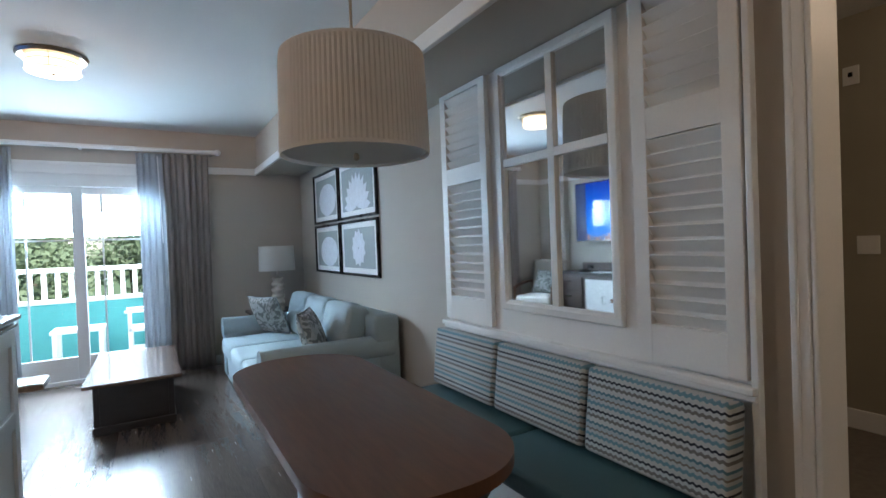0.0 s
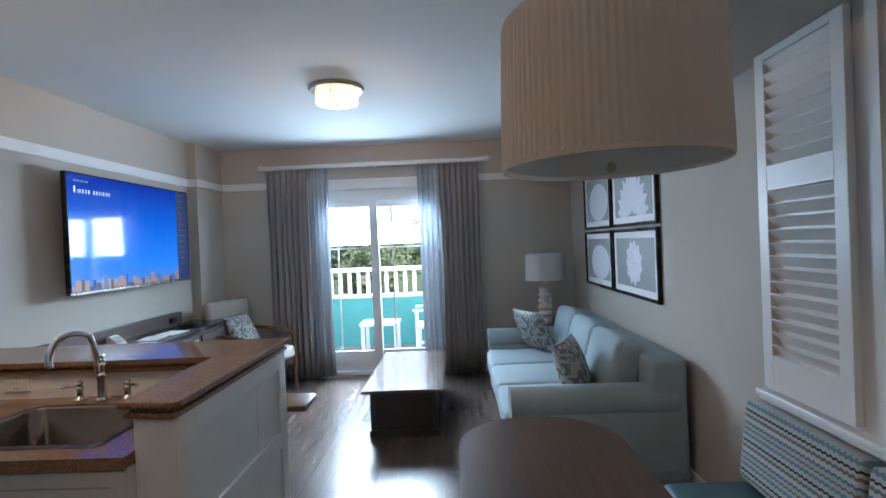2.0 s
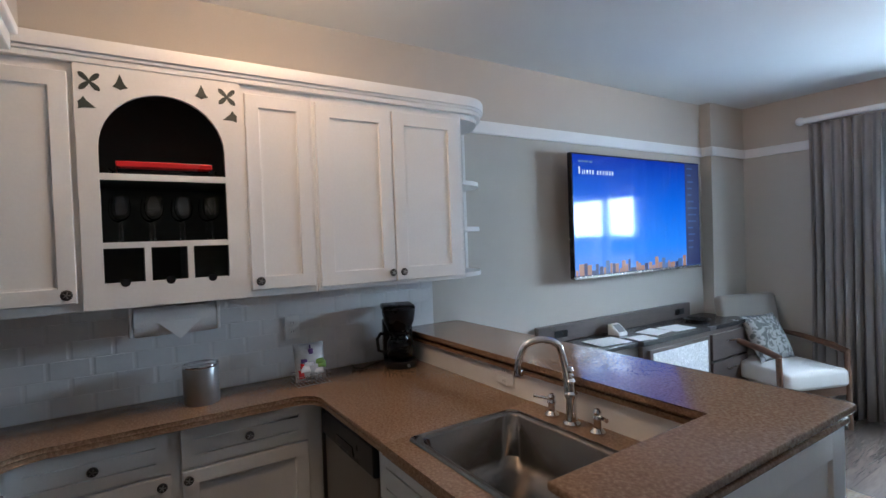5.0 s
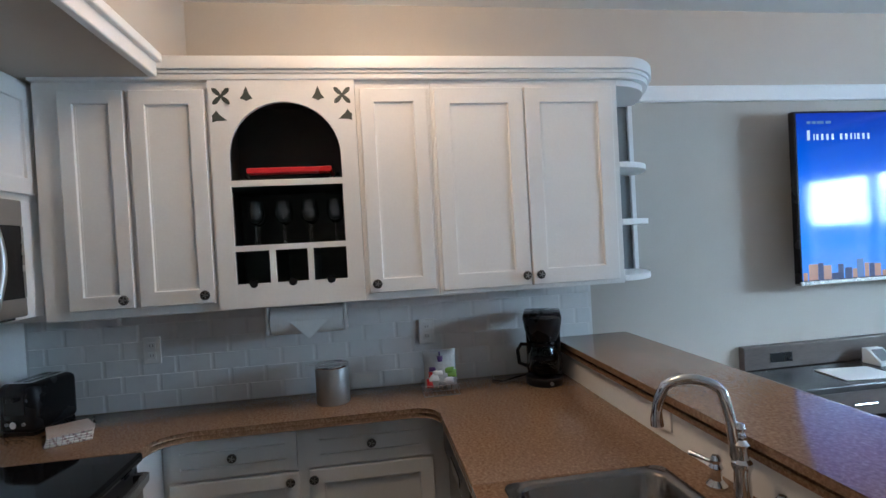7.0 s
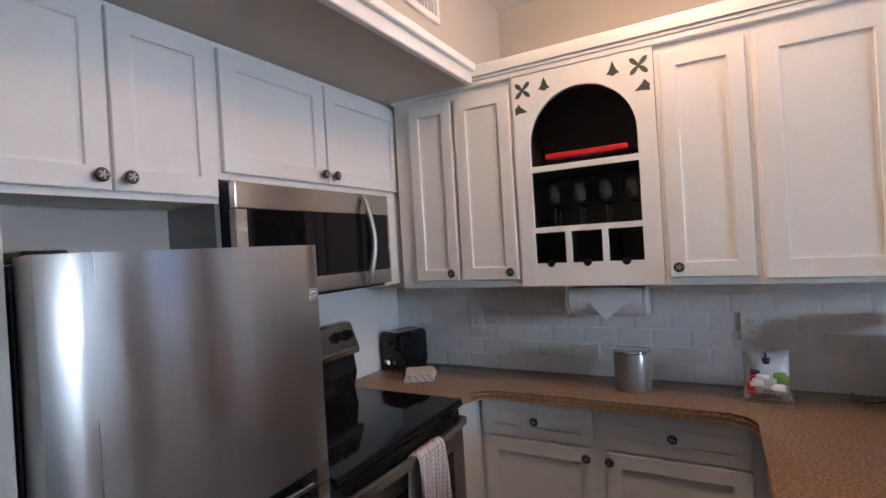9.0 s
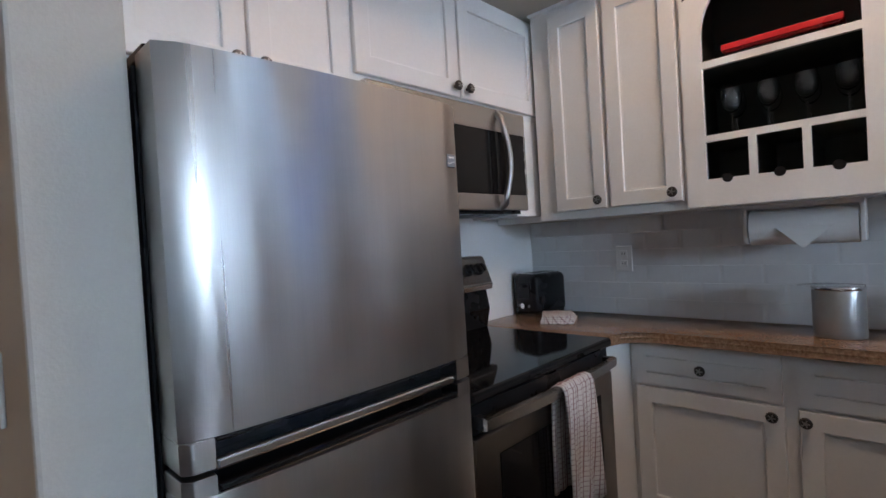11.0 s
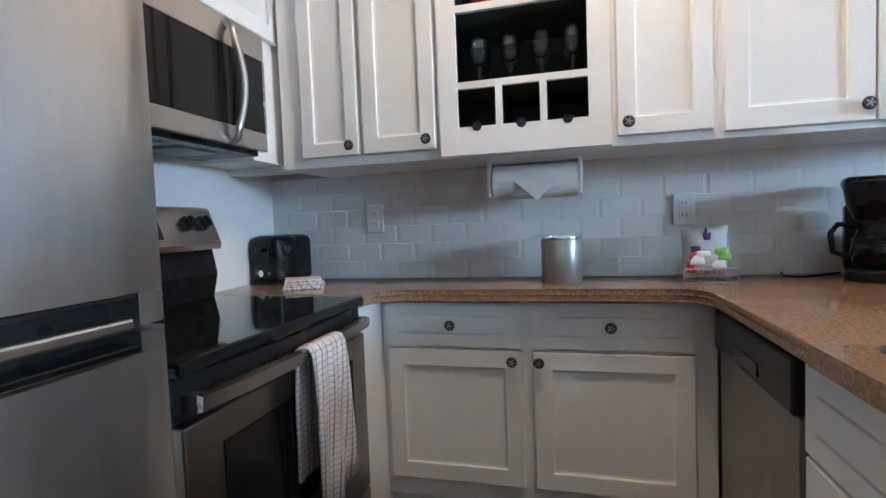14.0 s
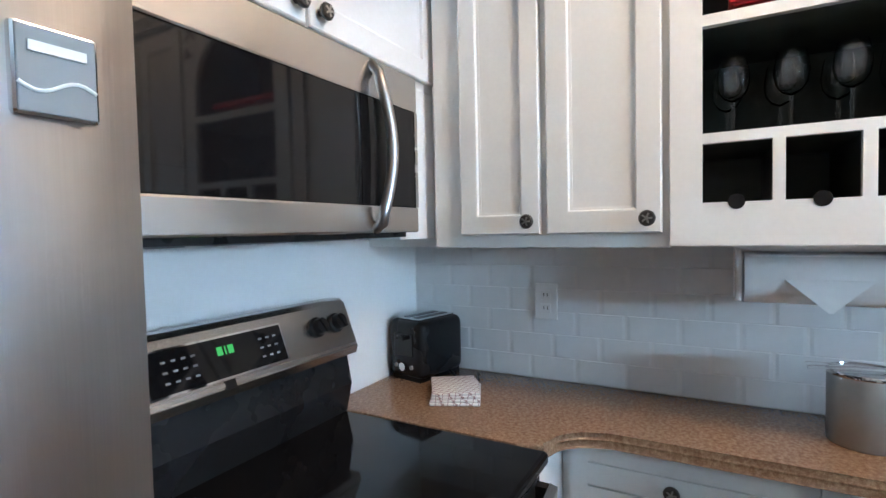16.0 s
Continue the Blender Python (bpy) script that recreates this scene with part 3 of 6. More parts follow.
GR = "wall cabinets over the counter"
t = thing("wall_cabinet", "white two-door kitchen wall cabinet in the corner", "cabinet", (XW + 0.18, 2.6, UB), GR)
carcass(t, 2.31, 2.925)
shaker(t, "W", UF, 2.40, 2.624, 1.40, 2.215, 0.05, at=(2.596, 1.433))
shaker(t, "W", UF, 2.642, 2.909, 1.40, 2.215, 0.055, at=(2.880, 1.433))
t = thing("wall_cabinet", "white single-door kitchen wall cabinet", "cabinet", (XW + 0.18, 3.6, UB), GR)
carcass(t, 3.479, 3.781)
shaker(t, "W", UF, 3.497, 3.766, 1.395, 2.215, 0.055, at=(3.528, 1.433))
t = thing("wall_cabinet", "white two-door wall cabinet beside the open shelves", "cabinet", (XW + 0.18, 4.2, UB), GR)
carcass(t, 3.782, 4.60)
shaker(t, "W", UF, 3.796, 4.171, 1.385, 2.215, 0.065, at=(4.146, 1.428))
shaker(t, "W", UF, 4.179, 4.569, 1.385, 2.215, 0.065, at=(4.206, 1.428))


def arch_cabinet():
    """Open cabinet with an arched front, two shelves and three pigeonholes."""
    t = thing("open_display_cabinet", "white open cabinet with arched opening and pigeonholes", "cabinet", (XW + 0.18, 3.2, UB), GR)
    u0, u1 = 2.926, 3.478
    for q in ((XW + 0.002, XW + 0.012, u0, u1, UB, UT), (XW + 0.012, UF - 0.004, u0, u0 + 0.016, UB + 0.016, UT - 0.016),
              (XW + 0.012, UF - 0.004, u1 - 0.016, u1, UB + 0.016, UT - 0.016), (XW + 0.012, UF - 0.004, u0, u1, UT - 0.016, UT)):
        part("lining", box(B(), *q), DARKIN, t, "dark green interior lining")
    part("bottom", box(B(), XW + 0.012, UF - 0.004, u0, u1, UB, UB + 0.016), WHITE, t)
    o0, o1, r = 2.990, 3.412, 0.211
    c, spring, top = (o0 + o1) / 2, 1.955, 2.25
    bm = B()
    w0, w1 = 0.0, 0.019
    to = TO["W"](UF)
    arc = [(c - r * math.cos(math.pi * i / 20), spring + r * math.sin(math.pi * i / 20)) for i in range(21)]
    # left and right spandrels either side of the arch, split at the crown
    prism(bm, [(u0, 1.37), (o0, 1.37)] + arc[:11] + [(c, top), (u0, top)], w0, w1, to)
    prism(bm, [(u1, 1.37), (u1, top), (c, top)] + arc[10:] + [(o1, 1.37)], w0, w1, to)
    for a, b in ((1.37, 1.463), (1.590, 1.612), (1.840, 1.864)):
        fbox(bm, "W", UF, o0, o1, a, b, w0 + 0.0006, w1 - 0.0006)
    for a in (3.118, 3.262):
        fbox(bm, "W", UF, a, a + 0.022, 1.463, 1.590, w0 + 0.0006, w1 - 0.0006)
    part("face_frame", bm, WHITE, t)
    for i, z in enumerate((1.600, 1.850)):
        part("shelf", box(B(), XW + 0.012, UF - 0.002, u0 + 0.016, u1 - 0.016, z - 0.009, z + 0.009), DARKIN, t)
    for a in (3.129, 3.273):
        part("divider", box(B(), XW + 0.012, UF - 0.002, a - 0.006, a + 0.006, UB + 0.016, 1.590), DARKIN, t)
    # half-round finger notches below each pigeonhole, their shade laid on as black discs
    for a, b in ((2.990, 3.118), (3.140, 3.262), (3.284, 3.412)):
        m = facing("W", (UF + 0.0186, (a + b) / 2, 1.463))
        part("notch_shade", lathe(B(), [(0.016, 0), (0.016, 0.0012), (0, 0.0013)], None, 18, m), BLACK, t)
    # cut-out blossoms and leaves, the shade inside them laid on as dark plates
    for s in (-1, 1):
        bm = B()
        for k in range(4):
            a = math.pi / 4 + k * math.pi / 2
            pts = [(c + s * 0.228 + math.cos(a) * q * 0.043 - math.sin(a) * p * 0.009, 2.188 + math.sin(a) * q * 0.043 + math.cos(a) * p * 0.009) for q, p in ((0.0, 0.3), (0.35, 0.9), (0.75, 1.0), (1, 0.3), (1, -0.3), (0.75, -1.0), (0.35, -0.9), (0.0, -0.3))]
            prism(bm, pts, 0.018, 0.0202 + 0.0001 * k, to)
        part("cutout_shade", bm, DARKIN, t, "dark cross-shaped plate for a shaded cut-out")
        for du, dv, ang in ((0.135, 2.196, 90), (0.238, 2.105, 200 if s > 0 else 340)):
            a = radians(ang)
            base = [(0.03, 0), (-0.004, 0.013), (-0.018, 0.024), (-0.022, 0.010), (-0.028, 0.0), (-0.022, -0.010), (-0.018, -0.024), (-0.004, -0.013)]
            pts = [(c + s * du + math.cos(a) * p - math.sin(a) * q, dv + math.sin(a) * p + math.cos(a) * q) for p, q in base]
            part("cutout_shade", prism(B(), pts, 0.018, 0.0203, to), DARKIN, t, "dark leaf-shaped plate for a shaded cut-out")


arch_cabinet()


def corner_shelf():
    """Quarter-round open shelves at the end of the wall cabinets."""
    t = thing("corner_shelf", "white quarter-round open end shelf", "shelf", (XW + 0.15, 4.67, UB), GR)
    def quarter(y0, ry, rx):
        return [(XW + 0.002, y0)] + [(XW + 0.002 + rx * math.cos(a), y0 + ry * math.sin(a)) for a in [math.pi / 2 * i / 14 for i in range(15)]]
    for z in (1.372, 1.62, 1.87, 2.222):
        part("shelf", prism(B(), quarter(4.602, 0.255, 0.345), z, z + 0.024 if z < 2.1 else UT, bevel=0.003), WHITE, t)
    part("back_post", box(B(), XW + 0.002, XW + 0.022, 4.835, 4.857, 1.396, 2.222), WHITE, t)
    part("back_panel", box(B(), XW + 0.001, XW + 0.006, 4.603, 4.835, 1.396, 2.222), GREYPL, t)


corner_shelf()


def crown():
    """Stepped crown over the wall cabinets that rounds the end shelf."""
    bm = B()
    for out, z0, z1 in ((0.024, UT, 2.272), (0.031, 2.272, 2.286), (0.042, 2.286, 2.335)):
        pts = [(XW + 0.002, 2.31), (UF + out, 2.31), (UF + out, 4.60)]
        pts += [(XW + 0.002 + (UF + out - XW) * math.cos(a), 4.60 + (0.255 + out) * math.sin(a)) for a in [math.pi / 2 * i / 14 for i in range(1, 15)]]
        prism(bm, pts, z0 + 0.0005, z1, bevel=0.004)
    solid("cabinet_crown", bm, TRIM, "white stepped crown moulding on the wall cabinets", "trim", "structure", smooth=30)


crown()

SF = 2.272
t = thing("wall_cabinet", "white two-door wall cabinet above the refrigerator", "cabinet", (-0.96, 2.15, 1.74), "wall cabinets over the appliances")
bm = B()
box(bm, -1.272, -0.549, YS + 0.002, SF, 1.735, SOFF, 0.002)
part("body", bm, WHITE, t)
# the side towards the refrigerator is grey, the body white
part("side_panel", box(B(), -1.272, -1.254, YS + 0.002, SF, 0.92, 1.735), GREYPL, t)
shaker(t, "S", SF, -1.262, -0.953, 1.755, 2.245, 0.06, at=(-0.985, 1.79))
shaker(t, "S", SF, -0.945, -0.636, 1.755, 2.245, 0.06, at=(-0.912, 1.79))
part("filler", fbox(B(), "S", SF, -0.630, -0.549, 1.735, SOFF, 0, 0.012), WHITE, t)
t = thing("wall_cabinet", "white two-door wall cabinet above the microwave", "cabinet", (-1.78, 2.15, 1.82), "wall cabinets over the appliances")
part("body", box(B(), -2.30, -1.273, YS + 0.002, SF, 1.815, SOFF, 0.002), WHITE, t)
shaker(t, "S", SF, -1.764, -1.287, 1.838, 2.24, 0.06, at=(-1.735, 1.873))
shaker(t, "S", SF, -2.282, -1.773, 1.838, 2.24, 0.06, at=(-1.803, 1.873))
part("filler", box(B(), -2.30, -2.112, YS + 0.002, SF, 1.392, 1.815, 0.002), WHITE, t)
part("corner_filler", box(B(), -2.36, -2.301, YS + 0.002, 2.309, 1.365, SOFF, 0.002), WHITE, t)

BF = -2.295
t = thing("base_cabinet", "white base cabinet with two drawers and two doors", "cabinet", (-2.43, 3.2, 0))
part("body", box(B(), XW + 0.002, BF, 2.655, 3.79, 0.13, 0.872, 0.002), WHITE, t)
part("toe_kick", box(B(), XW + 0.002, BF - 0.05, 2.66, 3.79, 0, 0.13), WHITE, t)
drawer(t, "W", BF, 2.680, 3.168, 0.702, 0.862)
drawer(t, "W", BF, 3.212, 3.722, 0.702, 0.862)
shaker(t, "W", BF, 2.680, 3.173, 0.205, 0.690, 0.06, at=(3.140, 0.658))
shaker(t, "W", BF, 3.212, 3.722, 0.205, 0.690, 0.06, at=(3.232, 0.658))
t = thing("base_cabinet", "white corner base cabinet end beside the range", "cabinet", (-2.3, 2.35, 0))
part("body", box(B(), XW + 0.002, -2.075, YS + 0.002, 2.654, 0, 0.872, 0.003), WHITE, t)
t = thing("base_cabinet", "white sink base cabinet in the peninsula", "cabinet", (-1.2, 4.1, 0))
bm = B()
for a in ((-1.640, -1.622), (-0.784, -0.766)):
    box(bm, a[0], a[1], 3.79, 4.40, 0.10, 0.872)
box(bm, -1.622, -0.784, 3.79, 3.80, 0.10, 0.872)
box(bm, -1.622, -0.784, 3.80, 4.40, 0.10, 0.12)
part("body", bm, WHITE, t)
part("toe_kick", box(B(), -1.64, -0.766, 3.84, 4.40, 0, 0.10), WHITE, t)
drawer(t, "P", 3.79, -1.630, -0.79, 0.690, 0.860, False)
shaker(t, "P", 3.79, -1.630, -1.215, 0.13, 0.68, 0.06, at=(-1.245, 0.64))
shaker(t, "P", 3.79, -1.205, -0.79, 0.13, 0.68, 0.06, at=(-1.175, 0.64))
t = thing("base_cabinet", "white filler cabinet between refrigerator and range", "cabinet", (-1.2, 2.3, 0))
part("body", box(B(), -1.272, -1.115, YS + 0.002, 2.64, 0, 0.90, 0.003), WHITE, t)


def dishwasher():
    t = thing("dishwasher", "stainless dishwasher with black control strip", "dishwasher", (-1.9, 4.1, 0))
    part("body", box(B(), -2.19, -1.645, 3.80, 4.38, 0.02, 0.865), GREYPL, t)
    part("control_strip", fbox(B(), "P", 3.80, -2.188, -1.647, 0.745, 0.862, 0.0, 0.045, 0.008), BLACK, t, "black control strip")
    part("door", fbox(B(), "P", 3.80, -2.188, -1.647, 0.12, 0.742, 0.0, 0.03, 0.006), SHADEDST, t)
    part("kick_plate", fbox(B(), "P", 3.80, -2.188, -1.647, 0.02, 0.115, -0.02, 0.0), BLACK, t)
    part("handle_recess", fbox(B(), "P", 3.80, -2.0, -1.83, 0.765, 0.80, 0.044, 0.048, 0.002), BLACKGL, t)


dishwasher()


def arc(cx, cy, r, a0, a1, n=8):
    return [(cx + r * math.cos(radians(a0 + (a1 - a0) * i / n)), cy + r * math.sin(radians(a0 + (a1 - a0) * i / n))) for i in range(n + 1)]


def countertop():
    """L-shaped granite top with rounded inner corners and a sink cut-out."""
    t = thing("countertop", "polished brown granite countertop along wall and peninsula", "countertop", (-2.4, 3.6, 0.875))
    ex, ey = -2.225, 3.742
    a = [(XW + 0.001, YS + 0.001), (-2.072, YS + 0.001), (-2.072, 2.60)]
    a += arc(-2.152, 2.612, 0.08, 0, 45, 4) + arc(-2.095, 2.79, 0.13, 240, 180, 5) + arc(ex + 0.085, ey - 0.085, 0.085, 180, 90, 6)
    a += [(-1.545, ey), (-1.545, 4.409), (XW + 0.001, 4.409)]
    for z0, z1, off in ((0.876, 0.897, 0.0), (0.897, 0.915, 0.0)):
        part("slab", prism(B(), a, z0, z1, bevel=0.006), GRANITE, t, smooth=30)
    for z0, z1 in ((0.876, 0.897), (0.897, 0.915)):
        for q in ((-1.5445, -0.768, ey, 3.842), (-1.5445, -0.768, 4.27, 4.409), (-1.5445, -1.502, 3.842, 4.27), (-0.93, -0.768, 3.842, 4.27)):
            part("sink_surround", box(B(), *q, z0, z1), GRANITE, t)


countertop()


def bar_cap():
    t = thing("bar_ledge", "brown granite L-shaped bar ledge with moulded edge", "counter", (-1.6, 4.6, 1.02))
    for z0, z1, o in ((1.022, 1.040, 0.0), (1.040, 1.056, -0.012), (1.056, 1.078, 0.012)):
        pts = [(XW + 0.001, 4.392 - o), (-0.785 - o, 4.392 - o), (-0.785 - o, 3.775 - o)] + [(-0.605 + o - 0.02, 3.755 - o), (-0.605 + o, 3.775 - o)]
        pts += [(-0.605 + o, 4.745 + o)] + [(-0.625 + o, 4.765 + o), (XW + 0.001, 4.765 + o)]
        part("edge" if z1 < 1.07 else "slab", prism(B(), pts, z0, z1, bevel=0.005), GRANITE, t, smooth=30)
    w = thing("wall_peninsula", "white panelled half wall of the kitchen peninsula", "wall", (-1.6, 4.6, 0), kind="structure")
    bm = B()
    box(bm, XW + 0.001, -0.630, 4.41, 4.74, 0, 1.022)
    box(bm, -0.765, -0.630, 3.79, 4.41, 0, 1.022, 0.002)
    part("core", bm, WHITE, w)
    bm = B()
    for q in ((3.79, 3.88, 0.1, 1.02), (4.66, 4.742, 0.1, 1.02), (3.88, 4.66, 0.94, 1.02), (3.88, 4.66, 0.56, 0.64), (3.88, 4.66, 0.0, 0.12), (3.79, 3.88, 0, 0.1), (4.66, 4.742, 0, 0.1)):
        fbox(bm, "W", -0.630, *q, 0, 0.014, 0.003)
    part("panel_frame", bm, WHITE, w)
    s = thing("bar_shelf", "low brown granite shelf on the living side of the peninsula", "shelf", (-1.6, 4.9, 0))
    part("top", prism(B(), [(-2.2, 4.743), (-0.52, 4.743)] + arc(-0.57, 4.93, 0.05, 0, 90, 4) + [(-2.2, 4.98)], 0.70, 0.735, bevel=0.012), GRANITE, s, smooth=30)
    for x in (-2.1, -0.95):
        part("bracket", prism(B(), [(4.743, 0.699), (4.93, 0.699), (4.743, 0.42)], x, x + 0.04, lambda u, v, w: (w, u, v)), WHITE, s)


bar_cap()


def sink():
    t = thing("kitchen_sink", "stainless steel drop-in kitchen sink", "sink", (-1.22, 4.06, 0.72))
    x0, x1, y0, y1 = -1.500, -0.932, 3.844, 4.268
    bm = B()
    def ring(ins, z, r):
        pts = []
        for cx, cy, a in ((x1 - ins - r, y1 - ins - r, 0), (x0 + ins + r, y1 - ins - r, 90), (x0 + ins + r, y0 + ins + r, 180), (x1 - ins - r, y0 + ins + r, 270)):
            pts += arc(cx, cy, r, a, a + 90, 6)
        return [bm.verts.new((p[0], p[1], z)) for p in pts]
    rings = [ring(-0.022, 0.9165, 0.03), ring(-0.020, 0.9195, 0.03), ring(0.004, 0.9195, 0.05), ring(0.012, 0.912, 0.05), ring(0.022, 0.77, 0.06), ring(0.06, 0.735, 0.08), ring(0.15, 0.728, 0.05)]
    for p, q in zip(rings, rings[1:]):
        for i in range(len(p)):
            bm.faces.new((p[i], p[(i + 1) % len(p)], q[(i + 1) % len(p)], q[i]))
    bm.faces.new(rings[-1])
    part("basin", bm, SINKST, t, smooth=50)
    part("drain", lathe(B(), [(0.045, 0), (0.045, 0.003), (0.03, 0.004), (0.0, 0.001)], (-1.216, 4.06, 0.7285), 20), CHROME, t, smooth=40)


sink()


def faucet():
    t = thing("faucet", "polished chrome gooseneck kitchen faucet", "faucet", (-1.27, 4.345, 0.915))
    x, y = -1.27, 4.345
    part("body", lathe(B(), [(0.030, 0), (0.030, 0.008), (0.020, 0.016), (0.018, 0.09), (0.023, 0.10), (0.023, 0.112), (0.016, 0.12), (0.016, 0.15), (0.020, 0.156), (0.011, 0.166), (0.012, 0.176), (0.009, 0.184), (0.013, 0.193), (0.008, 0.204), (0, 0.206)], (x, y, 0.915), 20), CHROME, t, smooth=40)
    pts = []
    d = Vector((-0.55, -0.83, 0)).normalized()
    for i in range(22):
        a = math.pi * 1.05 * i / 21
        r = 0.085
        pts.append(Vector((x, y, 0.915)) + d * (0.012 + 0.0 + r - r * math.cos(a)) + Vector((0, 0, 0.125 + 0.105 * min(1, i / 5) * 1.0 + r * math.sin(a) * 0.85 - 0.04 * max(0, (i - 15) / 6))))
    pts = [Vector((x, y, 0.915 + 0.10))] + pts
    part("spout", tube(B(), pts, [0.013] * 20 + [0.0125, 0.015, 0.016], 12), CHROME, t, smooth=50)
    for dx in (-0.105, 0.105):
        h = part("handle_base", lathe(B(), [(0.026, 0), (0.026, 0.007), (0.014, 0.02), (0.013, 0.045), (0.018, 0.052), (0.012, 0.062), (0.015, 0.072), (0.008, 0.083), (0, 0.085)], (x + dx, y + 0.01, 0.915), 18), CHROME, t, smooth=40)
        s = -1 if dx < 0 else 1
        part("lever", tube(B(), [(x + dx, y + 0.01, 0.976), (x + dx + s * 0.03, y - 0.005, 0.980), (x + dx + s * 0.062, y - 0.02, 0.982)], [0.005, 0.006, 0.008], 10), CHROME, h, smooth=50)


faucet()


# ---- appliances ----
def fridge():
    t = thing("refrigerator", "stainless steel top-freezer refrigerator", "refrigerator", (-0.82, 2.4, 0))
    x0, x1 = -1.108, -0.556
    part("body", box(B(), x0 + 0.012, x1 + 0.004, 2.05, 2.765, 0.03, 1.565, 0.003), BLACK, t, "dark grey cabinet sides")
    part("top_hinge", box(B(), x1 - 0.06, x1, 2.72, 2.80, 1.566, 1.585, 0.004), BLACK, t)

    def bow(x):
        u = 2 * (x - x0) / (x1 - x0) - 1
        return 2.842 + 0.012 * (1 - u * u) - 0.010 * max(0, abs(u) - 0.96) / 0.04

    def leaf(z0, z1, xa=None, xb=None):
        """A slightly bowed door leaf between two heights."""
        xa, xb = x0 if xa is None else xa, x1 if xb is None else xb
        xs = [xa + (xb - xa) * k / 20 for k in range(21)]
        return prism(B(), [(xa, 2.770)] + [(x, bow(x)) for x in xs] + [(xb, 2.770)], z0, z1, bevel=0.002)
    up = part("freezer_door", leaf(1.074, 1.578), STEEL, t, "brushed steel freezer door", smooth=25)
    low = part("fresh_food_door", leaf(0.075, 1.000), STEEL, t, "brushed steel lower door", smooth=25)
    part("grip_housing", box(B(), x0 + 0.012, x1 - 0.012, 2.772, 2.800, 1.0005, 1.0735), BLACK, t, "black recessed grip between doors")
    for xa, xb in ((x0, x0 + 0.050), (x1 - 0.040, x1)):
        part("door_edge", leaf(1.034, 1.0738, xa, xb), STEEL, up, smooth=25)
        part("door_edge", leaf(1.0002, 1.026, xa, xb), STEEL, low, smooth=25)
    part("grip_bar", box(B(), x0 + 0.052, x1 - 0.042, 2.801, 2.842, 1.028, 1.044, 0.004), STEELH, up, "bright grip bar")
    part("lower_grip", box(B(), x0 + 0.052, x1 - 0.042, 2.785, 2.846, 1.0005, 1.012, 0.003), BLACKGL, low, "black glossy grip lip")
    part("upper_grip", box(B(), x0 + 0.052, x1 - 0.042, 2.785, 2.846, 1.066, 1.0738, 0.003), BLACK, up, "black grip lip")
    part("badge", box(B(), x0 + 0.020, x0 + 0.043, 2.843, 2.8475, 1.451, 1.478, 0.0015), CHROME, up, "small square metal badge")
    part("badge_face", box(B(), x0 + 0.0212, x0 + 0.0418, 2.847, 2.8482, 1.4522, 1.4768, 0.0004), GREYPL, up)
    part("badge_bar", box(B(), x0 + 0.024, x0 + 0.039, 2.848, 2.8487, 1.4695, 1.4725), PLATE, up)
    part("badge_wave", tube(B(), [(x0 + 0.0215 + 0.0202 * k / 12, 2.8483, 1.4605 + 0.002 * math.sin(k * 0.52)) for k in range(13)], 0.0006, 6), PLATE, up)
    part("base_grille", box(B(), x0 + 0.02, x1 - 0.02, 2.72, 2.775, 0.0, 0.07), BLACK, t)


fridge()


def microwave():
    t = thing("microwave", "stainless over-the-range microwave oven", "microwave", (-1.68, 2.2, 1.41))
    x0, x1, f = -2.093, -1.275, 2.315
    part("body", box(B(), x0, x1, YS + 0.002, f, 1.415, 1.803, 0.004), BLACK, t, "black case")
    bm = B()
    fbox(bm, "S", f, x0, x1, 1.715, 1.803, 0, 0.03, 0.005)
    fbox(bm, "S", f, x0, x1, 1.412, 1.475, 0, 0.03, 0.005)
    fbox(bm, "S", f, x1 - 0.042, x1, 1.475, 1.715, 0, 0.0295)
    fbox(bm, "S", f, x0, x0 + 0.012, 1.475, 1.715, 0, 0.0295)
    part("door_frame", bm, STEELH, t, "brushed steel front")
    part("window", fbox(B(), "S", f, -1.865, x1 - 0.043, 1.4755, 1.7145, 0, 0.027), BLACKGL, t, "dark glass window")
    part("window_mesh", fbox(B(), "S", f, -1.80, x1 - 0.10, 1.515, 1.672, 0.0272, 0.028), BLACKGL, t)
    part("control_panel", fbox(B(), "S", f, x0 + 0.0125, -1.8655, 1.4755, 1.7145, 0, 0.028), BLACKGL, t, "black glass control panel")
    pts = [(-1.905, f + 0.028, 1.79), (-1.908, f + 0.05, 1.765)] + [(-1.905 - 0.024 * math.sin(math.pi * i / 10), f + 0.055 + 0.012 * math.sin(math.pi * i / 10), 1.745 - 0.29 * i / 10) for i in range(11)] + [(-1.908, f + 0.05, 1.435), (-1.905, f + 0.028, 1.420)]
    part("handle", tube(B(), pts, 0.0125, 12), STEEL, t, "bowed steel handle", smooth=50)
    part("underside", box(B(), x0 + 0.01, x1 - 0.01, YS + 0.05, f - 0.005, 1.400, 1.4145), BLACK, t)
    for i in range(3):
        part("vent_filter", box(B(), -1.95 + i * 0.22, -1.79 + i * 0.22, 2.10, 2.25, 1.396, 1.3995), GREYPL, t)


microwave()


